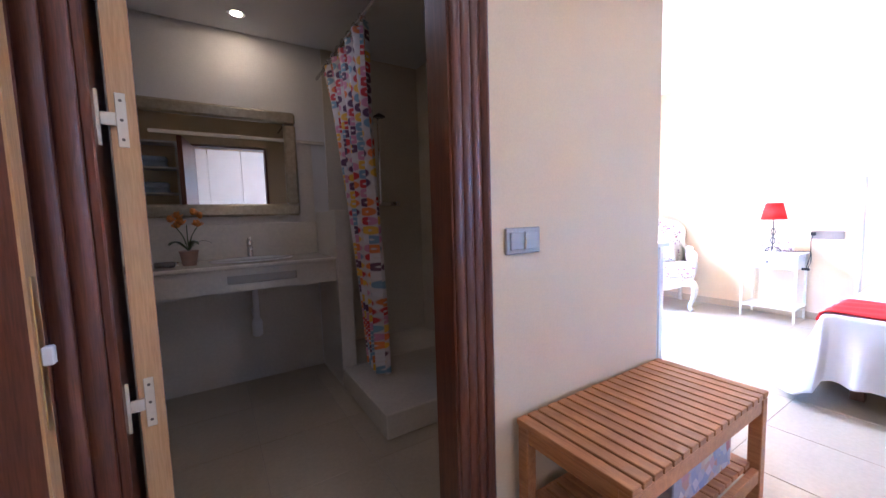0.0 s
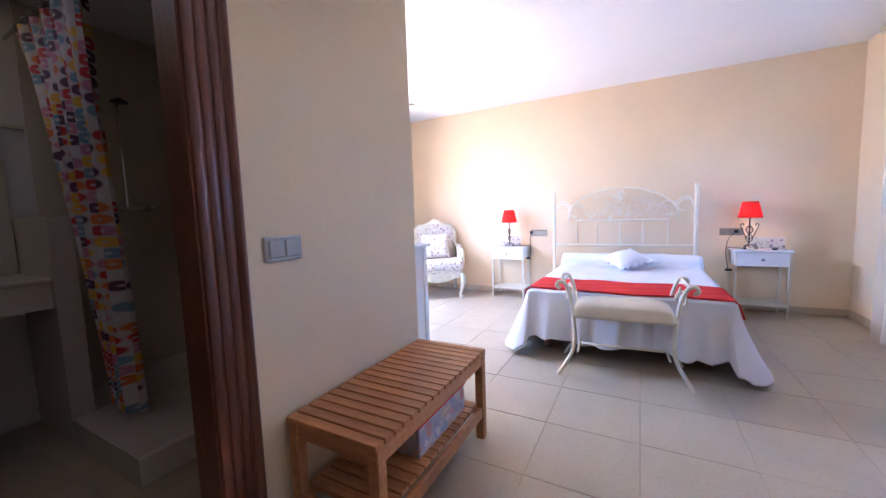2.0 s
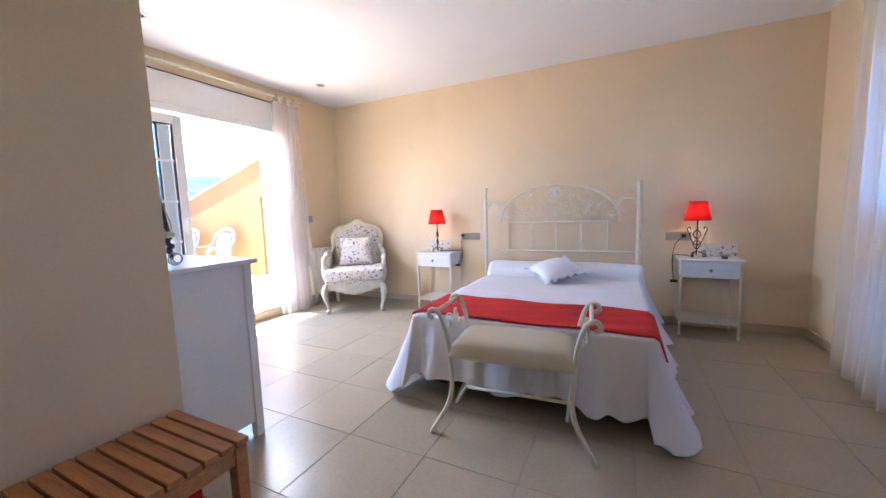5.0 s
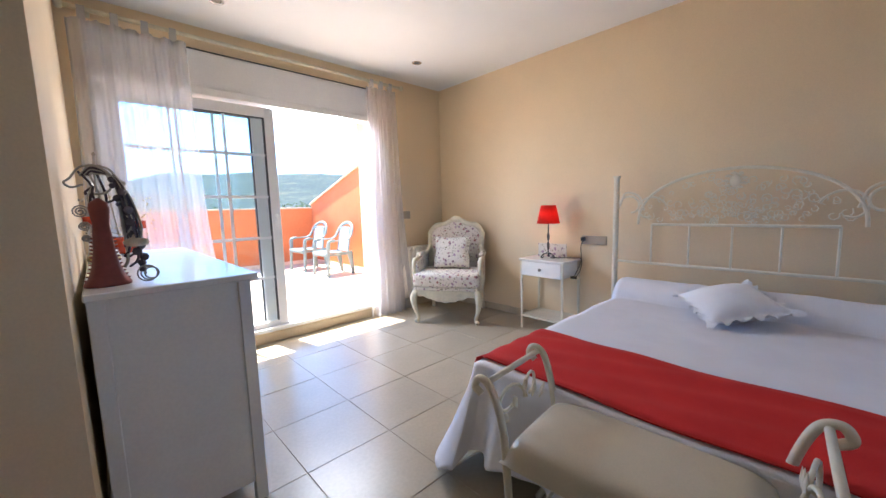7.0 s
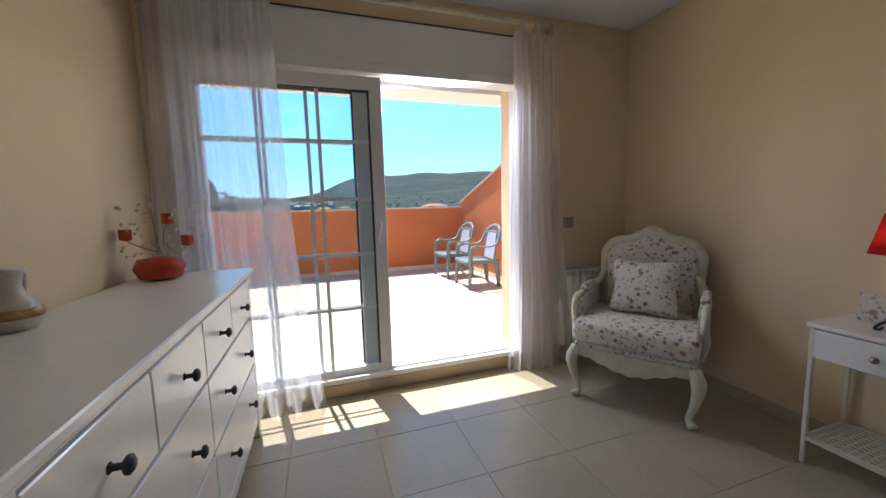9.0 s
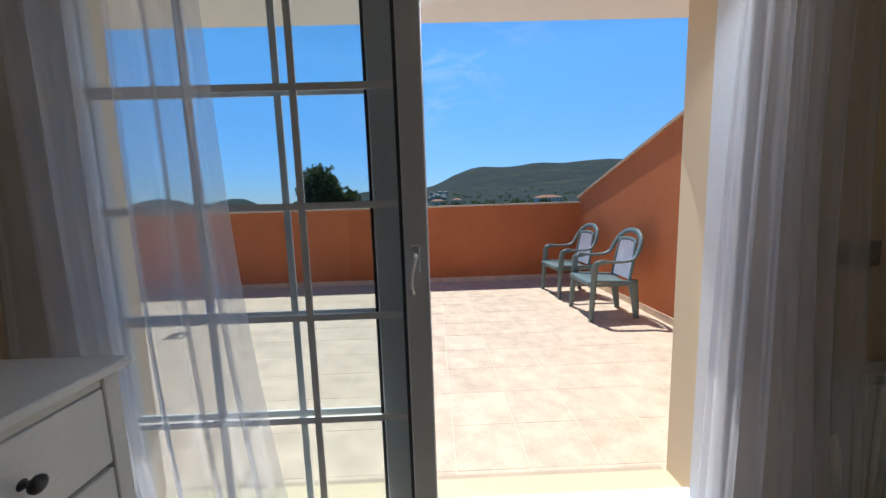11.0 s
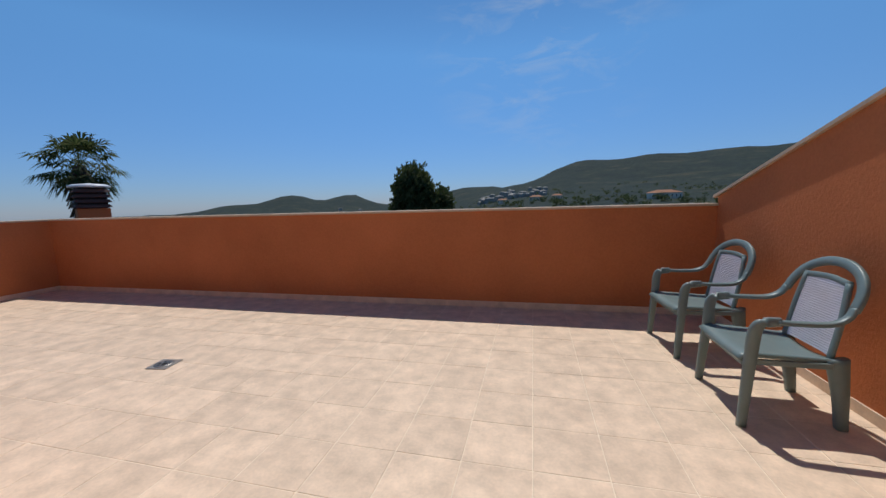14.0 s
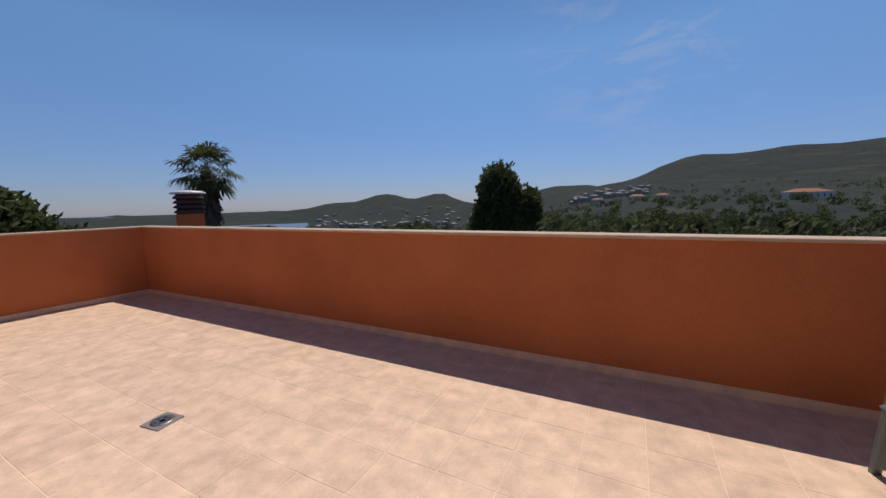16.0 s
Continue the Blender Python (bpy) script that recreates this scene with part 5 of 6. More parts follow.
# ---- bathroom things ----
bm = boxes((BX0, 0.98, BY1 - 0.012, BY1 - 0.001, 0, 1.72), (1.09, BX1 - 0.012, BY1 - 0.012, BY1 - 0.001, 0, BTOP), (BX1 - 0.012, BX1 - 0.001, BY0, BY1 - 0.012, 0, BTOP))
setting("wall_tiling", bm, BATHTILE, "cream ceramic wall tiling", "tiling")
setting("trim", boxes((0.0, 1.08, BY1 - 0.018, BY1 - 0.001, 1.725, 1.75), bevel=0.004), STONE, "thin cream tile border", "trim")
vanity = thing("vanity_counter", 0.14, 2.52, 0.74, "cream marble vanity counter with a basin and towel slot", "vanity")
part("top", boxes((-0.84, 0.84, -0.02, 0.49, 0.135, 0.16), bevel=0.006), STONE, vanity)
part("apron", boxes((-0.84, 0.21, 0.0, 0.03, 0.0, 0.135), (0.59, 0.84, 0.0, 0.03, 0.0, 0.135), (0.21, 0.59, 0.0, 0.03, 0.0, 0.045), (0.21, 0.59, 0.0, 0.03, 0.095, 0.135)), STONE, vanity)
part("slot_lining", boxes((0.20, 0.60, 0.031, 0.036, 0.03, 0.11)), SATIN, vanity, "grey towel slot")
part("splash", boxes((-0.84, 0.84, 0.475, 0.496, 0.16, 0.40), bevel=0.003), STONE, vanity)
bm = lathe(bmesh.new(), [(0.20, 0.162), (0.215, 0.164), (0.215, 0.17), (0.19, 0.168), (0.15, 0.162), (0.02, 0.1605)], 28, (0.37, 0.25, 0), 1.15, 0.8)
part("basin", bm, mottled("white_porcelain", (0.75, 0.74, 0.72), 0.12, 5, 60, 0.03, 0.0), vanity, "white oval basin", True)
tap = thing("basin_tap", 0.51, 2.95, 0.90, "chrome basin mixer tap", "tap")
part("body", lathe(bmesh.new(), [(0.024, 0), (0.02, 0.01), (0.019, 0.09), (0.022, 0.11), (0.012, 0.135)], 16), CHROME, tap, smooth=True)
part("spout", tube(bmesh.new(), curve([(0, 0, 0.06), (0, -0.06, 0.085), (0, -0.12, 0.07)], 5), 0.011, 10), CHROME, tap, smooth=True)
part("lever", boxes((-0.008, 0.008, -0.06, 0.01, 0.135, 0.145), bevel=0.003), CHROME, tap)
trap = thing("waste_pipe", 0.51, 2.80, 0.38, "white plastic waste trap under the basin", "pipe")
part("pipe", tube(bmesh.new(), curve([(0, 0, 0.36), (0, 0, 0.12), (0, 0.02, 0.05), (0, 0.08, 0.05), (0, 0.10, 0.12), (0, 0.21, 0.14)], 5), 0.019, 10), PVC, trap, smooth=True)
part("cup", lathe(bmesh.new(), [(0.02, 0.0), (0.032, 0.01), (0.032, 0.10), (0.022, 0.12)], 14), PVC, trap, smooth=True)
GOLDFRAME = mottled("aged_silver_gilt", (0.42, 0.36, 0.25), 0.34, 30, 120, 0.2, 0.2, 0.7)
mirror = thing("wall_mirror", 0.35, BY1 - 0.002, 1.565, "wide wall mirror in an aged gilt frame", "mirror")
mw, mh, fw = 0.52, 0.375, 0.085
for a in ((-mw, mw, mh - fw, mh), (-mw, mw, -mh, -mh + fw)):
    part("frame_rail", boxes((a[0], a[1], -0.035, 0, a[2], a[3]), bevel=0.014), GOLDFRAME, mirror)
for a in ((-mw, -mw + fw), (mw - fw, mw)):
    part("frame_stile", boxes((a[0], a[1], -0.0345, 0, -mh + fw, mh - fw), bevel=0.014), GOLDFRAME, mirror)
MIRROR = Nodes("mirror_silver")
MIRROR.bsdf.inputs["Base Color"].default_value = (0.86, 0.87, 0.87, 1)
MIRROR.gloss(0.015, 1.0)
part("glass", boxes((-mw + fw, mw - fw, -0.012, -0.004, -mh + fw, mh - fw)), MIRROR.mat, mirror)
setting("half_wall", boxes((0.985, 1.085, 2.50, BY1 - 0.013, 0, 1.21), bevel=0.004), BATHTILE, "low tiled wall between basin and shower", "wall")
setting("shower_tray", boxes((0.985, BX1 - 0.013, 1.76, 2.497, 0, 0.14), (1.09, BX1 - 0.013, 2.497, BY1 - 0.013, 0, 0.14), bevel=0.006), STONE, "raised cream marble shower step", "shower")
shower = thing("shower_mixer", 1.51, BY1 - 0.014, 1.27, "chrome shower mixer on the tiled wall", "shower")
part("bar", tube(bmesh.new(), [(-0.13, -0.05, 0), (0.13, -0.05, 0)], 0.02, 12), CHROME, shower, smooth=True)
part("knob", lathe(bmesh.new(), [(0.024, -0.02), (0.028, 0), (0.024, 0.02)], 12, (-0.15, -0.05, 0)), CHROME, shower, smooth=True)
part("knob", lathe(bmesh.new(), [(0.024, -0.02), (0.028, 0), (0.024, 0.02)], 12, (0.15, -0.05, 0)), CHROME, shower, smooth=True)
part("inlet", tube(bmesh.new(), [(-0.07, -0.05, 0), (-0.07, 0, 0)], 0.015, 10), CHROME, shower)
part("inlet", tube(bmesh.new(), [(0.07, -0.05, 0), (0.07, 0, 0)], 0.015, 10), CHROME, shower)
part("riser", tube(bmesh.new(), [(0, -0.05, 0.02), (0, -0.05, 0.72)], 0.009, 8), CHROME, shower)
part("shower_head", lathe(bmesh.new(), [(0.01, 0.03), (0.05, 0.005), (0.05, 0)], 16, (0, -0.09, 0.70)), BLACK, shower, smooth=True)

PRINT = Nodes("printed_shower_curtain")
snap = PRINT.node("ShaderNodeVectorMath")
snap.operation = "SNAP"
snap.inputs[1].default_value = (10, 0.055, 0.055)
PRINT.link(PRINT.coord, snap.inputs[0])
dots = PRINT.node("ShaderNodeTexWhiteNoise")
PRINT.link(snap.outputs[0], dots.inputs["Vector"])
pick = PRINT.ramp(dots.outputs["Value"], (0.0, (0.55, 0.04, 0.05)), (0.16, (0.75, 0.45, 0.05)), (0.33, (0.70, 0.66, 0.66)), (0.5, (0.10, 0.04, 0.10)), (0.64, (0.60, 0.25, 0.38)), (0.78, (0.70, 0.20, 0.05)), (0.9, (0.20, 0.33, 0.45)))
for node in PRINT.tree.nodes:
    if node.bl_idname == "ShaderNodeValToRGB":
        node.color_ramp.interpolation = "CONSTANT"
cellpos = PRINT.node("ShaderNodeVectorMath")
cellpos.operation = "SUBTRACT"
PRINT.link(PRINT.coord, cellpos.inputs[0])
PRINT.link(snap.outputs[0], cellpos.inputs[1])
ctr = PRINT.node("ShaderNodeVectorMath")
ctr.operation = "SUBTRACT"
ctr.inputs[1].default_value = (0, 0.0275, 0.0275)
PRINT.link(cellpos.outputs[0], ctr.inputs[0])
flat = PRINT.node("ShaderNodeVectorMath")
flat.operation = "MULTIPLY"
flat.inputs[1].default_value = (0, 1, 1)
PRINT.link(ctr.outputs[0], flat.inputs[0])
dist = PRINT.node("ShaderNodeVectorMath")
dist.operation = "LENGTH"
PRINT.link(flat.outputs[0], dist.inputs[0])
ringmask = PRINT.ramp(dist.outputs["Value"], (0.006, (1, 1, 1)), (0.008, (0, 0, 0)), (0.025, (0, 0, 0)), (0.028, (1, 1, 1)))
PRINT.color(PRINT.mix(ringmask, pick, (0.66, 0.60, 0.58))).gloss(0.5)
shower_curtain = thing("shower_curtain", 1.05, 1.98, 0.17, "gathered shower curtain printed with bright squares", "shower curtain")


def bath_curtain(u, v):
    z = 2.02 * v
    spread = 0.30 + 0.50 * v ** 2.2
    y = u * spread + 0.17 * (1 - v)
    return (0.10 * (1 - v) + 0.035 * math.sin(u * 5.5 * math.tau) + 0.012 * math.sin(u * 31 + v * 5), y, z)


part("cloth", sheet(bmesh.new(), bath_curtain, 80, 24), PRINT.mat, shower_curtain, smooth=True)
part("rod", tube(bmesh.new(), [(0, -0.90, 2.05), (0, 1.035, 2.05)], 0.011, 10), CHROME, shower_curtain, smooth=True)
for k in range(8):
    ringpts = [(0.02 * math.cos(a * math.tau / 12), 0.04 + k * 0.105, 2.045 + 0.02 * math.sin(a * math.tau / 12)) for a in range(12)]
    part("ring", tube(bmesh.new(), ringpts, 0.003, 5, True), CHROME, shower_curtain)
plant = thing("potted_orchid", 0.17, 2.72, 0.90, "orange silk orchid in a small clay pot", "plant")
part("pot", lathe(bmesh.new(), [(0.035, 0), (0.048, 0.08), (0.052, 0.085), (0.046, 0.09), (0.04, 0.07)], 16), mottled("clay_pot", (0.48, 0.30, 0.22), 0.7), plant, smooth=True)
PETAL = mottled("orange_petals", (0.70, 0.26, 0.05), 0.6, 30, 90, 0.2, 0.1)
LEAFY = mottled("dark_green_leaf", (0.05, 0.08, 0.03), 0.5, 30, 90, 0.2, 0.1)
for k in range(3):
    part("stem", tube(bmesh.new(), curve([(0, 0, 0.07), (0.02 * (k - 1), 0, 0.17), (0.06 * (k - 1), 0.01, 0.24)], 5), 0.003, 5), LEAFY, plant)
for k in range(5):
    a = k * 1.3
    bm = sheet(bmesh.new(), lambda u, v: ((u * 0.12) * math.cos(a) - (v - 0.5) * 0.03 * math.sin(u * 3.1) * math.sin(a), (u * 0.12) * math.sin(a) + (v - 0.5) * 0.03 * math.sin(u * 3.1) * math.cos(a), 0.085 + 0.06 * math.sin(u * 2.4)), 8, 2)
    solid(part("leaf", bm, LEAFY, plant, smooth=True), 0.002)
rp = random.Random(8)
for k in range(9):
    cx, cy, cz = rp.uniform(-0.09, 0.08), rp.uniform(-0.04, 0.04), rp.uniform(0.21, 0.30)
    bm = bmesh.new()
    for j in range(5):
        b = j * math.tau / 5 + rp.random()
        m = pose(cx, cy, cz, rp.uniform(30, 110), 0, math.degrees(b)) @ pose(0, 0.022, 0)
        sub = lathe(bmesh.new(), [(0.004, -0.003), (0.02, 0.0), (0.004, 0.003)], 8, (0, 0, 0), 0.8, 1.1)
        sub.transform(m)
        me = bpy.data.meshes.new("petal")
        sub.to_mesh(me)
        sub.free()
        bm.from_mesh(me)
        bpy.data.meshes.remove(me)
    part("flower", bm, PETAL, plant, smooth=True)
tub = thing("toothbrush_stand", 0.06, 2.66, 0.90, "small dark chrome bathroom bottle lying on the counter", "bottle", "", 0)
part("body", tube(bmesh.new(), [(-0.05, 0, 0.018), (0.04, 0, 0.018)], 0.017, 12), PEWTER, tub, smooth=True)
part("cap", tube(bmesh.new(), [(0.04, 0, 0.018), (0.06, 0, 0.018)], 0.012, 12), CHROME, tub, smooth=True)
shelf = thing("wall_shelf", -0.25, BY0 + 0.002, 1.2, "white bathroom shelf unit with folded towels", "shelf")
TOWEL = mottled("pale_blue_towel", (0.42, 0.52, 0.66), 0.95, 12, 300, 0.08, 0.4)
for x in (-0.30, 0.28):
    part("side", boxes((x, x + 0.02, 0, 0.22, 0, 0.8)), WHITE, shelf)
for k in range(4):
    part("board", boxes((-0.28, 0.28, 0, 0.22, k * 0.26, k * 0.26 + 0.018)), WHITE, shelf)
for k in range(3):
    bm = bmesh.new()
    for j in range(2):
        box(bm, -0.24, 0.20, 0.02, 0.20, k * 0.26 + 0.018 + j * 0.055, k * 0.26 + 0.07 + j * 0.055, 0.02, 3)
    tw = tagged(part("folded_towel", bm, TOWEL, None, "folded pale blue towels on the bathroom shelf", True), "", "towel")
    tw.matrix_world = pose(-0.25, BY0 + 0.002, 1.2)

# ---- skirting ----
setting("baseboard", boxes((WH - 0.012, WH - 0.001, WS, WT, 0, 0.075), (WD + 0.001, WH - 0.012, WT - 0.012, WT - 0.001, 0, 0.09), (2.41, WH - 0.012, WS + 0.001, WS + 0.012, 0, 0.075), (WD + 0.001, WD + 0.012, HALL, WT - 0.012, 0, 0.075), (1.027, WD + 0.012, HALL - 0.012, HALL - 0.001, 0, 0.075), bevel=0.003), SKIRT, "beige tile skirting along the walls", "skirting")
setting("baseboard_terrace", boxes((TX0 + 0.001, TX1 - 0.012, TY1 - 0.012, TY1 - 0.001, 0, 0.08), (TX1 - 0.012, TX1 - 0.001, TD1, TY1 - 0.001, 0, 0.08), (TX1 - 0.012, TX1 - 0.001, TY0, TD1, 0, 0.10), (TX0 + 0.001, TX0 + 0.012, TY0, TY1 - 0.012, 0, 0.08), bevel=0.003), TERRACE_TILE, "peach tile skirting round the terrace", "skirting")

# ---- terrace things ----
hatch = tagged(new("door_3"), "dark brown low wooden door in the sloping wall", "door", "", "structure")
part("panel", boxes((TX1 + 0.06, TX1 + 0.10, TD0 + 0.05, TD1 - 0.05, TDB, TDT - 0.05)), MAHOGANY, hatch)
part("frame", boxes((TX1 + 0.05, TX1 + 0.13, TD0, TD0 + 0.05, TDB, TDT), (TX1 + 0.05, TX1 + 0.13, TD1 - 0.05, TD1, TDB, TDT), (TX1 + 0.05, TX1 + 0.13, TD0 + 0.05, TD1 - 0.05, TDT - 0.05, TDT)), MAHOGANY, hatch)
part("door_handle", tube(bmesh.new(), [(TX1 + 0.06, TD1 - 0.12, 0.85), (TX1 + 0.02, TD1 - 0.12, 0.85), (TX1 + 0.02, TD1 - 0.23, 0.85)], 0.008, 8), BRASS, hatch)
setting("doorstep", boxes((TX1 - 0.10, TX1 - 0.013, TD0 - 0.05, TD1 + 0.04, 0, 0.11), bevel=0.006), COPING, "pale stone step below the low door", "step")
drain = thing("floor_drain", 0.555, 5.79, 0.002, "square grey metal floor drain with a round grate", "drain", "", 8)
part("plate", boxes((-0.10, 0.10, -0.10, 0.10, 0, 0.006), bevel=0.002), SATIN, drain)
part("grate", lathe(bmesh.new(), [(0.02, 0.006), (0.06, 0.010), (0.075, 0.009), (0.078, 0.006)], 20), PEWTER, drain, smooth=True)
for k in range(6):
    a = k * math.tau / 6
    part("slot", boxes((0.045 * math.cos(a) - 0.010, 0.045 * math.cos(a) + 0.010, 0.045 * math.sin(a) - 0.010, 0.045 * math.sin(a) + 0.010, 0.006, 0.0115)), SEAL_AND_GAP, drain)


def strip(points, across, wide, thick):
    """A flat bar with rounded edges along points, its width turned towards across."""
    bm = bmesh.new()
    pts = [Vector(p) for p in points]
    n = len(pts)
    wides = wide if isinstance(wide, list) else [wide] * n
    rings = []
    for i, p in enumerate(pts):
        along = (pts[min(i + 1, n - 1)] - pts[max(i - 1, 0)]).normalized()
        side = Vector(across(i / (n - 1)))
        side = (side - along * side.dot(along)).normalized()
        up = along.cross(side)
        a, c = wides[i] / 2, thick / 2
        ring = [(a, c * 0.5), (a * 0.8, c), (-a * 0.8, c), (-a, c * 0.5), (-a, -c * 0.5), (-a * 0.8, -c), (a * 0.8, -c), (a, -c * 0.5)]
        rings.append([bm.verts.new(p + side * q + up * r) for q, r in ring])
    for r, t in zip(rings, rings[1:]):
        for k in range(8):
            bm.faces.new((r[k], r[(k + 1) % 8], t[(k + 1) % 8], t[k]))
    bm.faces.new(rings[0][::-1])
    bm.faces.new(rings[-1])
    return bm


def plastic_chair(x, y, turn, label):
    ob = thing("garden_chair", x, y, 0, label, "chair", "garden chairs on the terrace", turn)
    w, f, b = 0.27, -0.26, 0.24

    def back_y(z):
        return b - 0.045 + 0.17 * (z - 0.42)

    for s in (-1, 1):
        leg = curve([(s * (w + 0.035), f - 0.005, 0.0), (s * (w + 0.028), f + 0.01, 0.25), (s * (w + 0.02), f + 0.025, 0.46), (s * (w + 0.025), f + 0.035, 0.60), (s * (w + 0.03), f + 0.07, 0.645), (s * (w + 0.032), f + 0.15, 0.655)], 6)
        part("front_leg", strip(leg, lambda t: (0, 1, 0.4), [0.048 + 0.02 * min(1, k / 14) - 0.018 * max(0, (k - 18) / 12) for k in range(31)], 0.036), GREENPLASTIC, ob, smooth=True)
        arm = curve([(s * (w + 0.032), f + 0.13, 0.655), (s * (w + 0.036), -0.02, 0.65), (s * (w + 0.034), b - 0.12, 0.655), (s * (w + 0.026), b - 0.045, 0.69), (s * (w + 0.018), b - 0.01, 0.745)], 6)
        part("armrest", strip(arm, lambda t, s=s: (s, 0, 0.15 * t), 0.05, 0.024), GREENPLASTIC, ob, smooth=True)
        leg = curve([(s * (w - 0.045), b + 0.03, 0.0), (s * (w - 0.04), b + 0.005, 0.22), (s * (w - 0.035), b - 0.03, 0.43)], 6)
        part("rear_leg", strip(leg, lambda t: (0, 1, 0), [0.055 + 0.055 * (k / 12) ** 1.3 for k in range(13)], 0.05), GREENPLASTIC, ob, smooth=True)
        post = curve([(s * 0.205, back_y(0.42), 0.42), (s * 0.20, back_y(0.64), 0.64), (s * 0.172, back_y(0.86), 0.86)], 5)
        part("back_post", strip(post, lambda t: (1, 0, 0), 0.036, 0.022), GREENPLASTIC, ob, smooth=True)
    arch = []
    for k in range(41):
        a = math.pi * k / 40
        arch.append(((w + 0.016) * math.cos(a), b - 0.015 + 0.10 * math.sin(a) ** 0.8, 0.725 + 0.235 * math.sin(a) ** 0.8))
    part("back_frame", strip(arch, lambda t: (math.cos(math.pi * t), 0.3 * math.sin(math.pi * t), math.sin(math.pi * t)), 0.056, 0.03), GREENPLASTIC, ob, smooth=True)
    rail = curve([(-0.18, back_y(0.855), 0.855), (0, back_y(0.865) + 0.012, 0.868), (0.18, back_y(0.855), 0.855)], 6)
    part("back_rail", strip(rail, lambda t: (0, 0.2, 1), 0.036, 0.022), GREENPLASTIC, ob, smooth=True)
    part("back_panel", sheet(bmesh.new(), lambda u, v: ((u - 0.5) * (0.385 - 0.045 * v), back_y(0.43 + 0.42 * v) + 0.012 * math.sin(u * 3.14), 0.43 + 0.42 * v), 10, 10), MESHPLASTIC, ob, "pale woven back panel", True)
    for k in range(28):
        z = 0.44 + k * 0.0145
        half = 0.186 - 0.022 * (z - 0.43) / 0.42
        part("slat", boxes((-half, half, back_y(z) - 0.004, back_y(z) + 0.003, z - 0.0035, z + 0.0035)), MESHPLASTIC, ob)
    bm = sheet(bmesh.new(), lambda u, v: ((u - 0.5) * 2 * (w + 0.012 - 0.04 * v), f - 0.03 + (b - f) * v, 0.44 - 0.025 * v - 0.02 * math.sin(u * 3.14) * (0.5 + v) - 0.03 * max(0, 1 - v * 7) ** 2), 16, 16)
    solid(part("seat", bm, GREENPLASTIC, ob, smooth=True), 0.024)
    part("apron", boxes((-w + 0.01, w - 0.01, f - 0.005, f + 0.015, 0.365, 0.415), bevel=0.004), GREENPLASTIC, ob)
    for sx in (-1, 1):
        part("side_rail", boxes((sx * (w - 0.012) - 0.009, sx * (w - 0.012) + 0.009, f + 0.02, b - 0.06, 0.375, 0.41), bevel=0.004), GREENPLASTIC, ob)
    return ob


plastic_chair(5.295, 6.04, -91, "grey-green plastic garden chair with pale woven back")
plastic_chair(5.25, 7.03, -86, "grey-green plastic garden chair nearer the parapet")

# ---- land ----
def skyline(az):
    """Height of the far ridge in degrees, az to the left of +y."""
    e = 6.2 / (1 + math.exp((az + 0.5) / 2.2)) + 3.0 * math.exp(-(((az - 9) / 8.5) ** 2))
    e += 2.1 * math.exp(-(((az - 36) / 3.4) ** 2)) + 2.3 * math.exp(-(((az - 28) / 4.6) ** 2)) + 1.2 * math.exp(-(((az - 43) / 6) ** 2))
    e += 0.35 * noise.noise(Vector((az * 0.22, 3.1, 0))) + 0.15 * noise.noise(Vector((az * 0.8, 8.1, 0)))
    return e - 0.9


def smooth01(t):
    t = min(1.0, max(0.0, t))
    return t * t * (3 - 2 * t)


EYE_X, EYE_Y = 3.7, 4.5


def land(az, r):
    right = smooth01((24 - az) / 26) if az > -120 else 0.5
    d20, d100, d400, d900 = -19.0, -5.0 + 0.7 * right, -4.2 + 3.9 * right, -3.4 + 4.4 * right
    far = skyline(az) if abs(az) < 100 else 1.0
    for r0, r1, a, b in ((0, 20, -40, d20), (20, 100, d20, d100), (100, 400, d100, d400), (400, 900, d400, d900), (900, 2400, d900, far), (2400, 4800, far, -0.72)):
        if r <= r1:
            e = a + (b - a) * smooth01(math.log(max(r, 1) / max(r0, 1)) / math.log(r1 / max(r0, 1)))
            break
    else:
        e = -0.72
    z = 1.5 + r * math.tan(radians(e))
    if r > 60:
        z += (0.012 * r) * noise.noise(Vector((math.sin(radians(az)) * r * 0.006, math.cos(radians(az)) * r * 0.006, 0))) * smooth01((r - 60) / 400) * (0.4 if r > 1500 else 1)
    return max(z, -58.0) if r > 50 else -6.5


def spot(az, r):
    return (EYE_X - r * math.sin(radians(az)), EYE_Y + r * math.cos(radians(az)), land(az, r))


RADII = [0.5, 20, 35, 55, 80, 110, 150, 200, 260, 330, 410, 500, 620, 760, 900, 1100, 1350, 1650, 2000, 2200, 2400, 2700, 3300, 4000, 4700]
LAND = Nodes("haze_tinted_land")
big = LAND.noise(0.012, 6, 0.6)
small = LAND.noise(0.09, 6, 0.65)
# greens shifted to blue: the haze over far hills is in the colour
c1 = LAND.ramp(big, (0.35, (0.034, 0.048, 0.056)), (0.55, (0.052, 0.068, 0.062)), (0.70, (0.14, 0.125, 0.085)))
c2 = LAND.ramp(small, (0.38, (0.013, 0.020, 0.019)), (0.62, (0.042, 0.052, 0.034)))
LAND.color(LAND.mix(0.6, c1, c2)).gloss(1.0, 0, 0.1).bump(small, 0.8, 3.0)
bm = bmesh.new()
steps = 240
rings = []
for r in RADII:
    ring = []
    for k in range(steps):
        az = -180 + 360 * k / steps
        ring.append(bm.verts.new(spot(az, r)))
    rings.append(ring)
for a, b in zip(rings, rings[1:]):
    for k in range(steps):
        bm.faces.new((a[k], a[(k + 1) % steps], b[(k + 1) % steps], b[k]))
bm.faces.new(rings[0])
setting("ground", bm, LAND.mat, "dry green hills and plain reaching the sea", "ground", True)
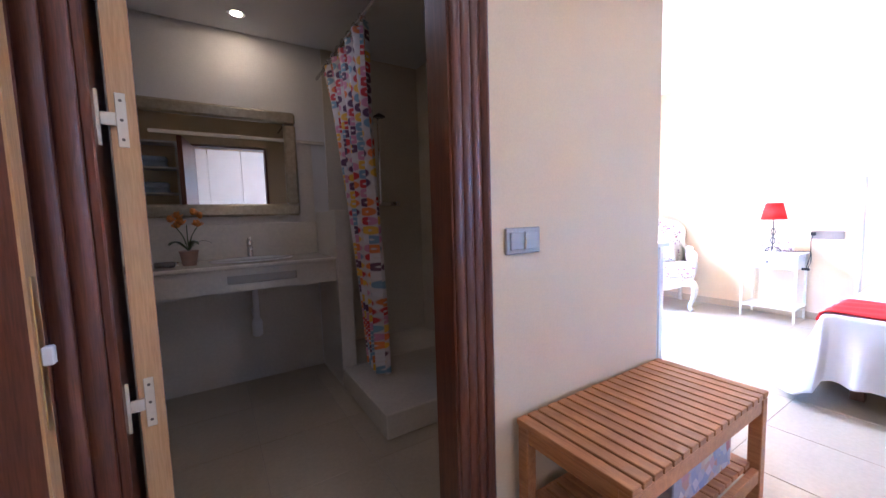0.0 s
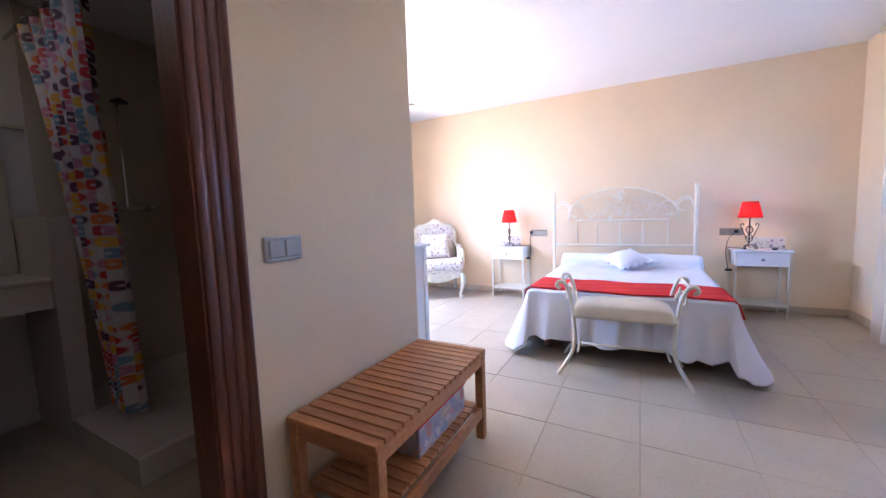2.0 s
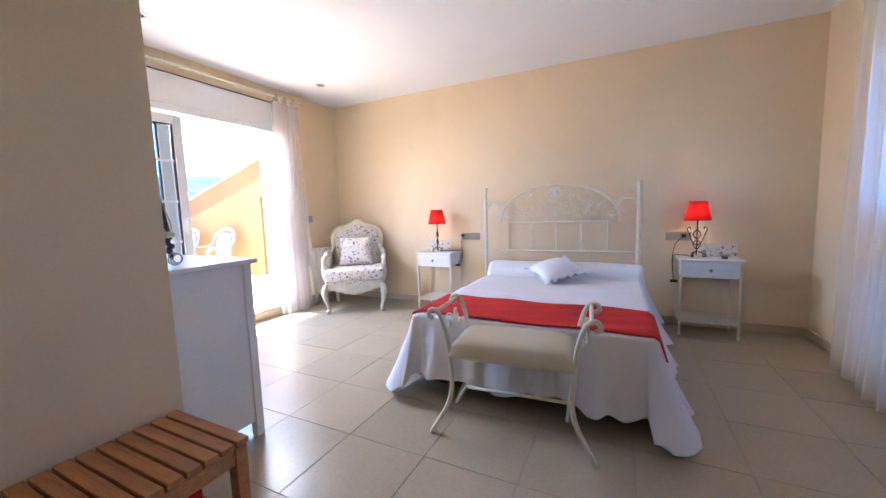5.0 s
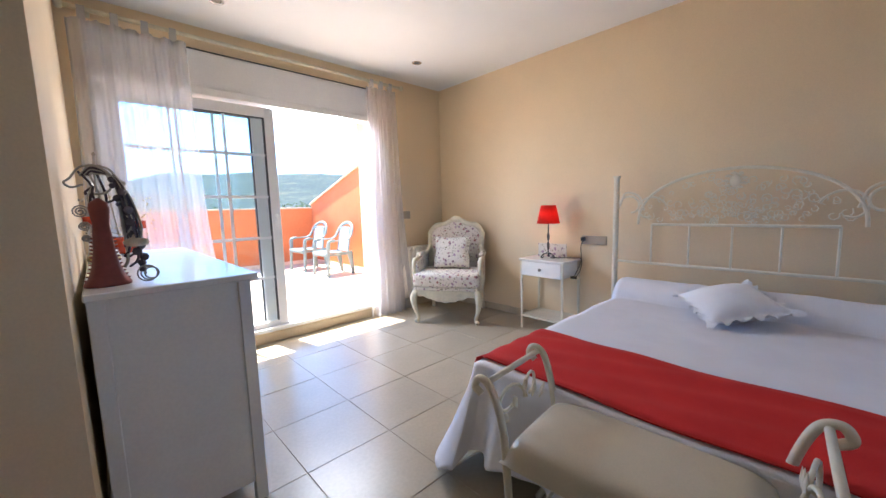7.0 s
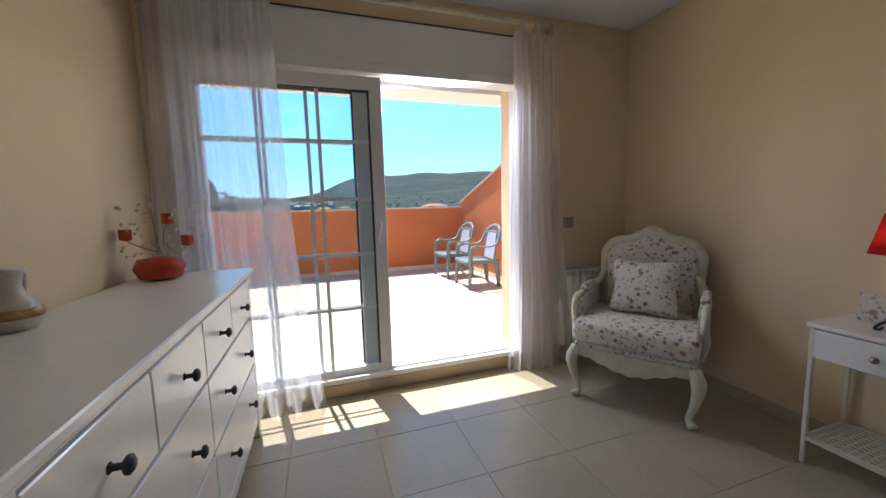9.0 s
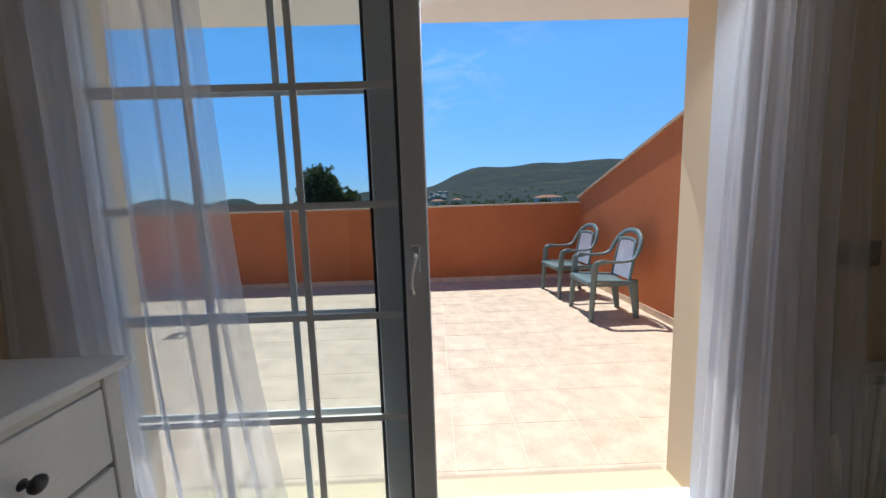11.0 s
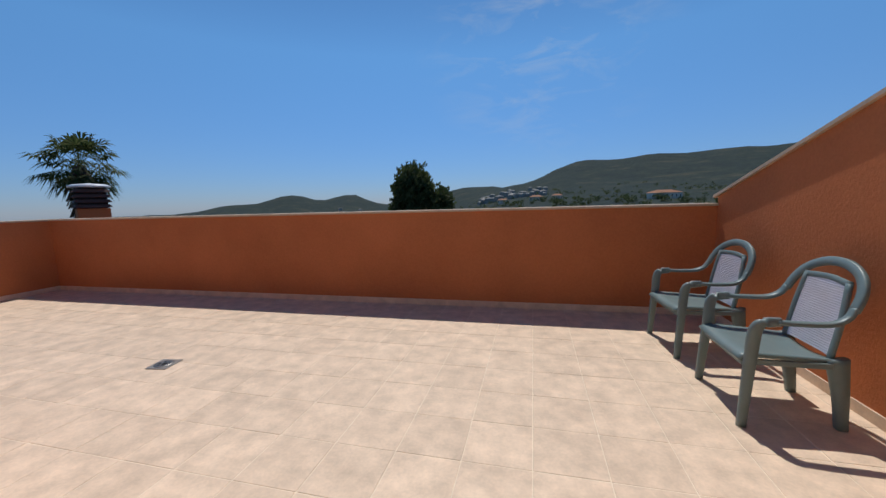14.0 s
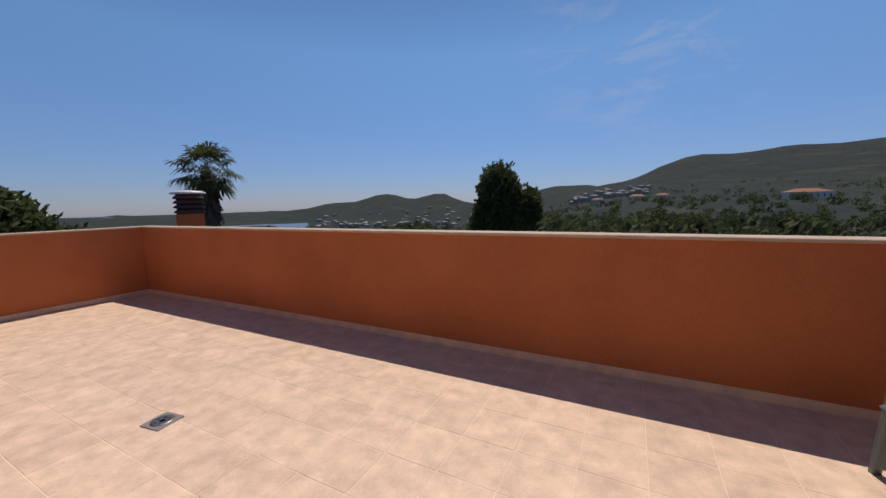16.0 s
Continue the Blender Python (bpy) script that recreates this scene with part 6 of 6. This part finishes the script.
# haze is in the blue-grey; nearer water stands in for the hazy plain
SEA = mottled("hazy_sea", (0.10, 0.16, 0.22), 0.4, 0.002, 0.02, 0.1, 0.0)
bm = bmesh.new()
bm.faces.new([bm.verts.new((EYE_X - 4900 * math.sin(k * math.tau / 96), EYE_Y + 4900 * math.cos(k * math.tau / 96), -57.0)) for k in range(96)])
setting("water", bm, SEA, "hazy blue sea along the horizon", "sea")

FOLIAGE = Nodes("dark_green_foliage")
isl = FOLIAGE.tree.nodes.new("ShaderNodeNewGeometry").outputs["Random Per Island"]
leaf_color = FOLIAGE.ramp(isl, (0.0, (0.045, 0.065, 0.022)), (0.5, (0.075, 0.10, 0.036)), (0.85, (0.11, 0.13, 0.05)), (1.0, (0.15, 0.15, 0.07)))
FOLIAGE.color(leaf_color).gloss(0.7, 0, 0.25)
lit_through = FOLIAGE.node("ShaderNodeBsdfTranslucent")
FOLIAGE.link(leaf_color, lit_through.inputs["Color"])
thin_leaf = FOLIAGE.node("ShaderNodeMixShader", Fac=0.45)
FOLIAGE.link(FOLIAGE.bsdf.outputs[0], thin_leaf.inputs[1])
FOLIAGE.link(lit_through.outputs[0], thin_leaf.inputs[2])
FOLIAGE.link(thin_leaf.outputs[0], FOLIAGE.tree.nodes["Material Output"].inputs[0])
BARK = mottled("grey_brown_bark", (0.11, 0.08, 0.055), 0.95, 8, 50, 0.3, 0.6, dist=0.02)


def clumps(rng, centre, radii, count, size, up=0.0):
    """Verts and faces of small leaf tufts filling an uneven crown."""
    verts, faces = [], []
    for _ in range(count):
        d = Vector((rng.gauss(0, 1), rng.gauss(0, 1), rng.gauss(0, 1))).normalized()
        q = rng.uniform(0.45, 1.0) * (1 + 0.28 * noise.noise(d * 2.3 + Vector(centre)))
        p = Vector(centre) + Vector((d.x * radii[0], d.y * radii[1], d.z * radii[2])) * q
        for _ in range(3):
            a = Vector((rng.gauss(0, 1), rng.gauss(0, 1), rng.gauss(0, 1) + up)).normalized()
            b = a.orthogonal().normalized()
            b = (b + a.cross(b) * rng.uniform(-1, 1)).normalized()
            s = size * rng.uniform(0.6, 1.3)
            base = len(verts)
            verts += [p - b * s * 0.4, p + a * s * 0.5 + b * s * 0.15, p + a * s, p + a * s * 0.5 - b * s * 0.35]
            faces.append((base, base + 1, base + 2, base + 3))
    return verts, faces


def from_lists(name, verts, faces, material, parent=None):
    me = bpy.data.meshes.new(name)
    me.from_pydata([tuple(v) for v in verts], [], faces)
    me.materials.append(material)
    ob = new(name, me)
    ob.parent = parent
    return ob


def tree(name, az, r, base, lobes, size, count, label, up=0.0, seed=1, trunk=0.3):
    rng = random.Random(seed)
    x, y, _ = spot(az, r)
    ob = thing(name, x, y, base, label, "tree")
    top = max(l[2] for l in lobes)
    part("trunk", tube(bmesh.new(), curve([(0, 0, 0), (0.15, 0, top * 0.4), (0, 0.1, top * 0.9)], 5), [trunk * (1 - 0.06 * k) for k in range(11)], 8), BARK, ob, smooth=True)
    for k in range(6):
        a = k * 1.1
        part("limb", tube(bmesh.new(), curve([(0.05, 0, top * 0.45), (0.6 * math.cos(a), 0.6 * math.sin(a), top * 0.65), (1.2 * math.cos(a), 1.2 * math.sin(a), top * 0.85)], 4), [trunk * 0.4 * (1 - 0.08 * j) for j in range(9)], 6), BARK, ob)
    verts, faces = [], []
    for cx, cy, cz, rx, rz in lobes:
        v, f = clumps(rng, (cx, cy, cz), (rx, rx, rz), int(count * rx * rz), size, up)
        off = len(verts)
        verts += v
        faces += [tuple(i + off for i in q) for q in f]
    from_lists("crown", verts, faces, FOLIAGE.mat, ob)
    return ob


# the two-headed pine beyond the parapet; across its view is (cos, sin) of its azimuth
ca, sa = math.cos(radians(18)), math.sin(radians(18))
tree("pine_tree", 18.2, 36, -6.5, [(-0.3 * ca, -0.3 * sa, 8.9, 2.0, 3.0), (-0.9 * ca, -0.9 * sa, 6.2, 2.1, 3.0), (2.3 * ca, 2.3 * sa, 7.3, 1.5, 2.2), (0.8 * ca, 0.8 * sa, 5.4, 2.3, 2.6)], 0.42, 330, "dense dark green pine tree beyond the parapet", 1.4, 11)
ca, sa = math.cos(radians(80)), math.sin(radians(80))
tree("pine_tree", 79.5, 26, -6.5, [(0, 0, 7.7, 2.3, 1.7), (0.3, 0.8, 6.6, 2.5, 1.8), (-0.3, -1.2, 6.9, 2.1, 1.6)], 0.4, 300, "rounded dark green tree beside the neighbouring house", 0.5, 12)
rngt = random.Random(21)
for k in range(10):
    az, r = rngt.uniform(-24, 10), rngt.uniform(90, 170)
    x, y, z = spot(az, r)
    tree("holm_oak", az, r, z - 0.3, [(0, 0, 2.6, rngt.uniform(1.8, 3.0), 1.7), (1.4, 0.5, 2.2, 1.6, 1.3)], 0.7, 45, "round dark green oak on the dry slope", 0.3, 40 + k, 0.22)

# scrub and woods: too many to count
rngs = random.Random(33)
verts, faces = [], []
for k in range(760):
    az = rngs.uniform(-45, 60) if k % 3 else rngs.uniform(-30, 12)
    r = 60 * math.exp(rngs.uniform(0, 2.9))
    x, y, z = spot(az, r)
    s = rngs.uniform(1.2, 2.8) * (1 + r / 900)
    v, f = clumps(rngs, (x, y, z + s * 0.5), (s, s, s * 0.75), 26 if r < 350 else 12, s * 0.55, 0.3)
    off = len(verts)
    verts += v
    faces += [tuple(i + off for i in q) for q in f]
tagged(from_lists("scrub", verts, faces, FOLIAGE.mat), "dark green scrub and small trees on the slopes", "scrub", "", "stuff")

# ---- houses ----
RENDERWALL = mottled("pale_house_render", (0.62, 0.55, 0.45), 0.9, 2, 30, 0.1, 0.1)
ROOFTILE = mottled("clay_roof_tile", (0.36, 0.17, 0.09), 0.9, 3, 20, 0.2, 0.3)
DARKPANE = mottled("dark_window", (0.04, 0.045, 0.05), 0.2)


def house(az, r, w, d, h, turn, label, z=None, wall=None):
    x, y, g = spot(az, r)
    ob = thing("house", x, y, (g if z is None else z) - 0.5, label, "house", "", turn)
    part("wall", boxes((-w / 2, w / 2, -d / 2, d / 2, 0, h)), wall or RENDERWALL, ob)
    bm = bmesh.new()
    e = 0.5
    low = [bm.verts.new(p) for p in ((-w / 2 - e, -d / 2 - e, h + 0.004), (w / 2 + e, -d / 2 - e, h + 0.004), (w / 2 + e, d / 2 + e, h + 0.004), (-w / 2 - e, d / 2 + e, h + 0.004))]
    ridge = [bm.verts.new(p) for p in ((-w / 4, 0, h + d * 0.22), (w / 4, 0, h + d * 0.22))]
    for q in ((low[0], low[1], ridge[1], ridge[0]), (low[1], low[2], ridge[1]), (low[2], low[3], ridge[0], ridge[1]), (low[3], low[0], ridge[0]), low[::-1]):
        bm.faces.new(q)
    part("roof", bm, ROOFTILE, ob)
    n = max(2, int(w / 3))
    for k in range(n):
        cx = -w / 2 + (k + 0.5) * w / n
        win = part("window", boxes((cx - 0.5, cx + 0.5, -d / 2 - 0.06, -d / 2 - 0.002, h * 0.35, h * 0.8)), PVC, ob)
        part("pane", boxes((cx - 0.42, cx + 0.42, -d / 2 - 0.08, -d / 2 - 0.06, h * 0.38, h * 0.77)), DARKPANE, win)
    return ob


house(-17.3, 330, 22, 10, 5, 10, "low pale villa with a tiled roof on the slope")
house(-0.5, 420, 14, 9, 5, -5, "pale villa with a tiled roof among trees")
house(-3.5, 480, 12, 9, 5, 5, "white villa with a tiled roof among trees")
house(4.5, 520, 14, 9, 6, 0, "white villa below the wooded hill")
house(88, 34, 10, 9, 9.4, 70, "neighbouring house with a projecting clay tile roof", -6.5)
rngh = random.Random(77)
verts, faces = [], []
for k in range(150):
    az, r = rngh.uniform(14, 47), rngh.uniform(750, 1500)
    if k % 4 == 0:
        az, r = rngh.uniform(-2, 8), rngh.uniform(650, 1000)
    x, y, z = spot(az, r)
    w, d, h = rngh.uniform(8, 18), rngh.uniform(7, 12), rngh.uniform(5, 9)
    c, s = math.cos(k), math.sin(k)
    off = len(verts)
    for zz, grow in ((z - 4, 1), (z + h, 1), (z + h + 2, 0.1)):
        for px, py in ((-1, -1), (1, -1), (1, 1), (-1, 1)):
            ax, ay = px * w / 2 * grow, py * d / 2 * grow
            verts.append((x + ax * c - ay * s, y + ax * s + ay * c, zz))
    for lo in (0, 4):
        faces += [tuple(off + lo + i for i in (j, (j + 1) % 4, (j + 1) % 4 + 4, j + 4)) for j in range(4)]
tagged(from_lists("far_town", verts, faces, mottled("weathered_town_walls", (0.30, 0.28, 0.25), 0.9)), "pale houses of a far town below the hills", "town", "", "stuff")

# ---- chimney and palm beyond the terrace ----
CH_X, CH_Y = -6.34, 9.83
nb = thing("neighbour_roof", CH_X, CH_Y, -6.5, "orange neighbouring building with a flat top", "house")
part("wall", boxes((-1.3, 1.3, -1.3, 1.3, 0, 5.9)), ORANGE, nb)
part("roof", boxes((-1.4, 1.4, -1.4, 1.4, 5.904, 6.0)), COPING, nb)
ch = thing("chimney", CH_X, CH_Y, -0.5, "orange chimney with dark clay louvres and pale cap", "chimney", "", 62)
part("shaft", boxes((-0.29, 0.29, -0.29, 0.29, 0, 1.98), bevel=0.008), ORANGE, ch)
LOUVRE = mottled("dark_clay_louvre", (0.10, 0.055, 0.045), 0.8)
# plain dark block filling the middle behind the louvres
part("core", boxes((-0.26, 0.26, -0.26, 0.26, 1.984, 2.46)), mottled("dark_flue", (0.025, 0.02, 0.02), 0.9), ch, "dark flue block")
for k in range(4):
    z = 1.99 + k * 0.118
    bm = lathe(bmesh.new(), [(0.36, z), (0.47, z + 0.012), (0.41, z + 0.075), (0.36, z + 0.08)], 4)
    bm.transform(pose(0, 0, 0, 0, 0, 45))
    part("louvre", bm, LOUVRE, ch)
part("cap", lathe(bmesh.new(), [(0.05, 2.462), (0.38, 2.465), (0.385, 2.50), (0.30, 2.54), (0.05, 2.565), (0.002, 2.567)], 24), PVC, ch, "pale rounded cap", True)


def palm(az, r, base, height, label, seed=3):
    rng = random.Random(seed)
    x, y, _ = spot(az, r)
    ob = thing("palm_tree", x, y, base, label, "palm tree")
    n = 12
    part("trunk", tube(bmesh.new(), [(0.1 * math.sin(k * 0.3), 0, height * k / n) for k in range(n + 1)], [0.45 - 0.01 * k for k in range(n + 1)], 12), BARK, ob, smooth=True)
    dry = []
    for k in range(130):
        a, z = rng.uniform(0, math.tau), height - rng.uniform(0.0, 3.2)
        out = 0.5 + 0.35 * rng.random()
        dry.append(((0.4 * math.cos(a), 0.4 * math.sin(a), z), (out * math.cos(a), out * math.sin(a), z - 1.0), a))
    verts, faces = [], []
    for p, q, a in dry:
        t = Vector((-math.sin(a), math.cos(a), 0)) * 0.16
        o = len(verts)
        verts += [Vector(p) - t * 0.4, Vector(p) + t * 0.4, Vector(q) + t, Vector(q) - t]
        faces.append((o, o + 1, o + 2, o + 3))
    tagged(from_lists("dry_skirt", verts, faces, BARK, ob), kind="stuff")
    for k in range(44):
        a = k * 2.399
        lift = radians(80 - 138 * (k / 44) ** 0.85 + rng.uniform(-12, 12))
        length = rng.uniform(1.0, 1.5)
        d = Vector((math.cos(a) * math.cos(lift), math.sin(a) * math.cos(lift), math.sin(lift)))
        side = Vector((-math.sin(a), math.cos(a), 0))
        normal = d.cross(side)
        root = Vector((0.12 * math.cos(a), 0.12 * math.sin(a), height + 0.1))
        tip = root + d * length - Vector((0, 0, 0.10))
        verts, faces = [], []
        o = 0
        verts += [root - side * 0.025, root + side * 0.025, tip + side * 0.02, tip - side * 0.02]
        faces.append((0, 1, 2, 3))
        blades = 17
        for j in range(blades):
            b = radians(-115 + 230 * j / (blades - 1))
            way = (d * math.cos(b) + side * math.sin(b) + normal * 0.10 * math.cos(j * 3.1)).normalized()
            l = 1.0 * (0.7 + 0.3 * math.cos(b * 0.6)) * rng.uniform(0.85, 1.1)
            across = way.cross(normal).normalized() * 0.065
            droop = Vector((0, 0, -0.34 * l))
            o = len(verts)
            verts += [tip, tip + way * l * 0.55 + across, tip + way * l + droop, tip + way * l * 0.55 - across]
            faces.append((o, o + 1, o + 2, o + 3))
        from_lists("frond", verts, faces, FOLIAGE.mat, ob)
    return ob


palm(59.7, 30, -6.5, 10.6, "fan palm with a thick dry-leaf skirt")


# ---- floor tiles ----
def lay(parent, name, material, x0, x1, y0, y1, pitch, ox, oy, gap, keep, near):
    """Square tiles on a grid, cut at the edges; alike whole tiles share one mesh."""
    whole = None
    rest = bmesh.new()
    far = 0
    for i in range(math.floor((x0 - ox) / pitch), math.ceil((x1 - ox) / pitch)):
        for j in range(math.floor((y0 - oy) / pitch), math.ceil((y1 - oy) / pitch)):
            a, b = max(ox + i * pitch + gap / 2, x0), min(ox + (i + 1) * pitch - gap / 2, x1)
            c, d = max(oy + j * pitch + gap / 2, y0), min(oy + (j + 1) * pitch - gap / 2, y1)
            if b - a < 0.01 or d - c < 0.01 or not keep((a + b) / 2, (c + d) / 2):
                continue
            full = abs(b - a - pitch + gap) < 1e-4 and abs(d - c - pitch + gap) < 1e-4
            if not near((a + b) / 2, (c + d) / 2):
                box(rest, a, b, c, d, -0.012, 0.0)
                far += 1
                continue
            if full and whole:
                ob = new(name, whole)
                ob.parent = parent
            else:
                ob = part(name, boxes((-(b - a) / 2, (b - a) / 2, -(d - c) / 2, (d - c) / 2, -0.012, 0.0), bevel=0.0015), material, parent)
                if full:
                    whole = ob.data
            ob.location = ((a + b) / 2, (c + d) / 2, 0.0003 * ((i * 7 + j * 13) % 5))
    if far:
        tagged(part(name + "s_beyond", rest, material, parent), kind="stuff")
    else:
        rest.free()


def indoors(x, y):
    in_room = 1.97 < x < WH and WS < y < WT
    in_hall = -1.0 < x < 2.03 and -1.5 < y < HALL + 0.1
    in_bath = BX0 < x < BX1 and HALL < y < BY1
    return in_room or in_hall or in_bath


lay(floor, "tile", FLOOR_TILE, -1.0, WH, -2.0, WT, 0.4535, 3.15, 2.11, 0.0035, indoors, lambda x, y: True)
lay(terrace, "tile", TERRACE_TILE, TX0, TX1, TY0, TY1, 0.3765, 3.055, 5.86, 0.006, lambda x, y: True, lambda x, y: x > -2.0)
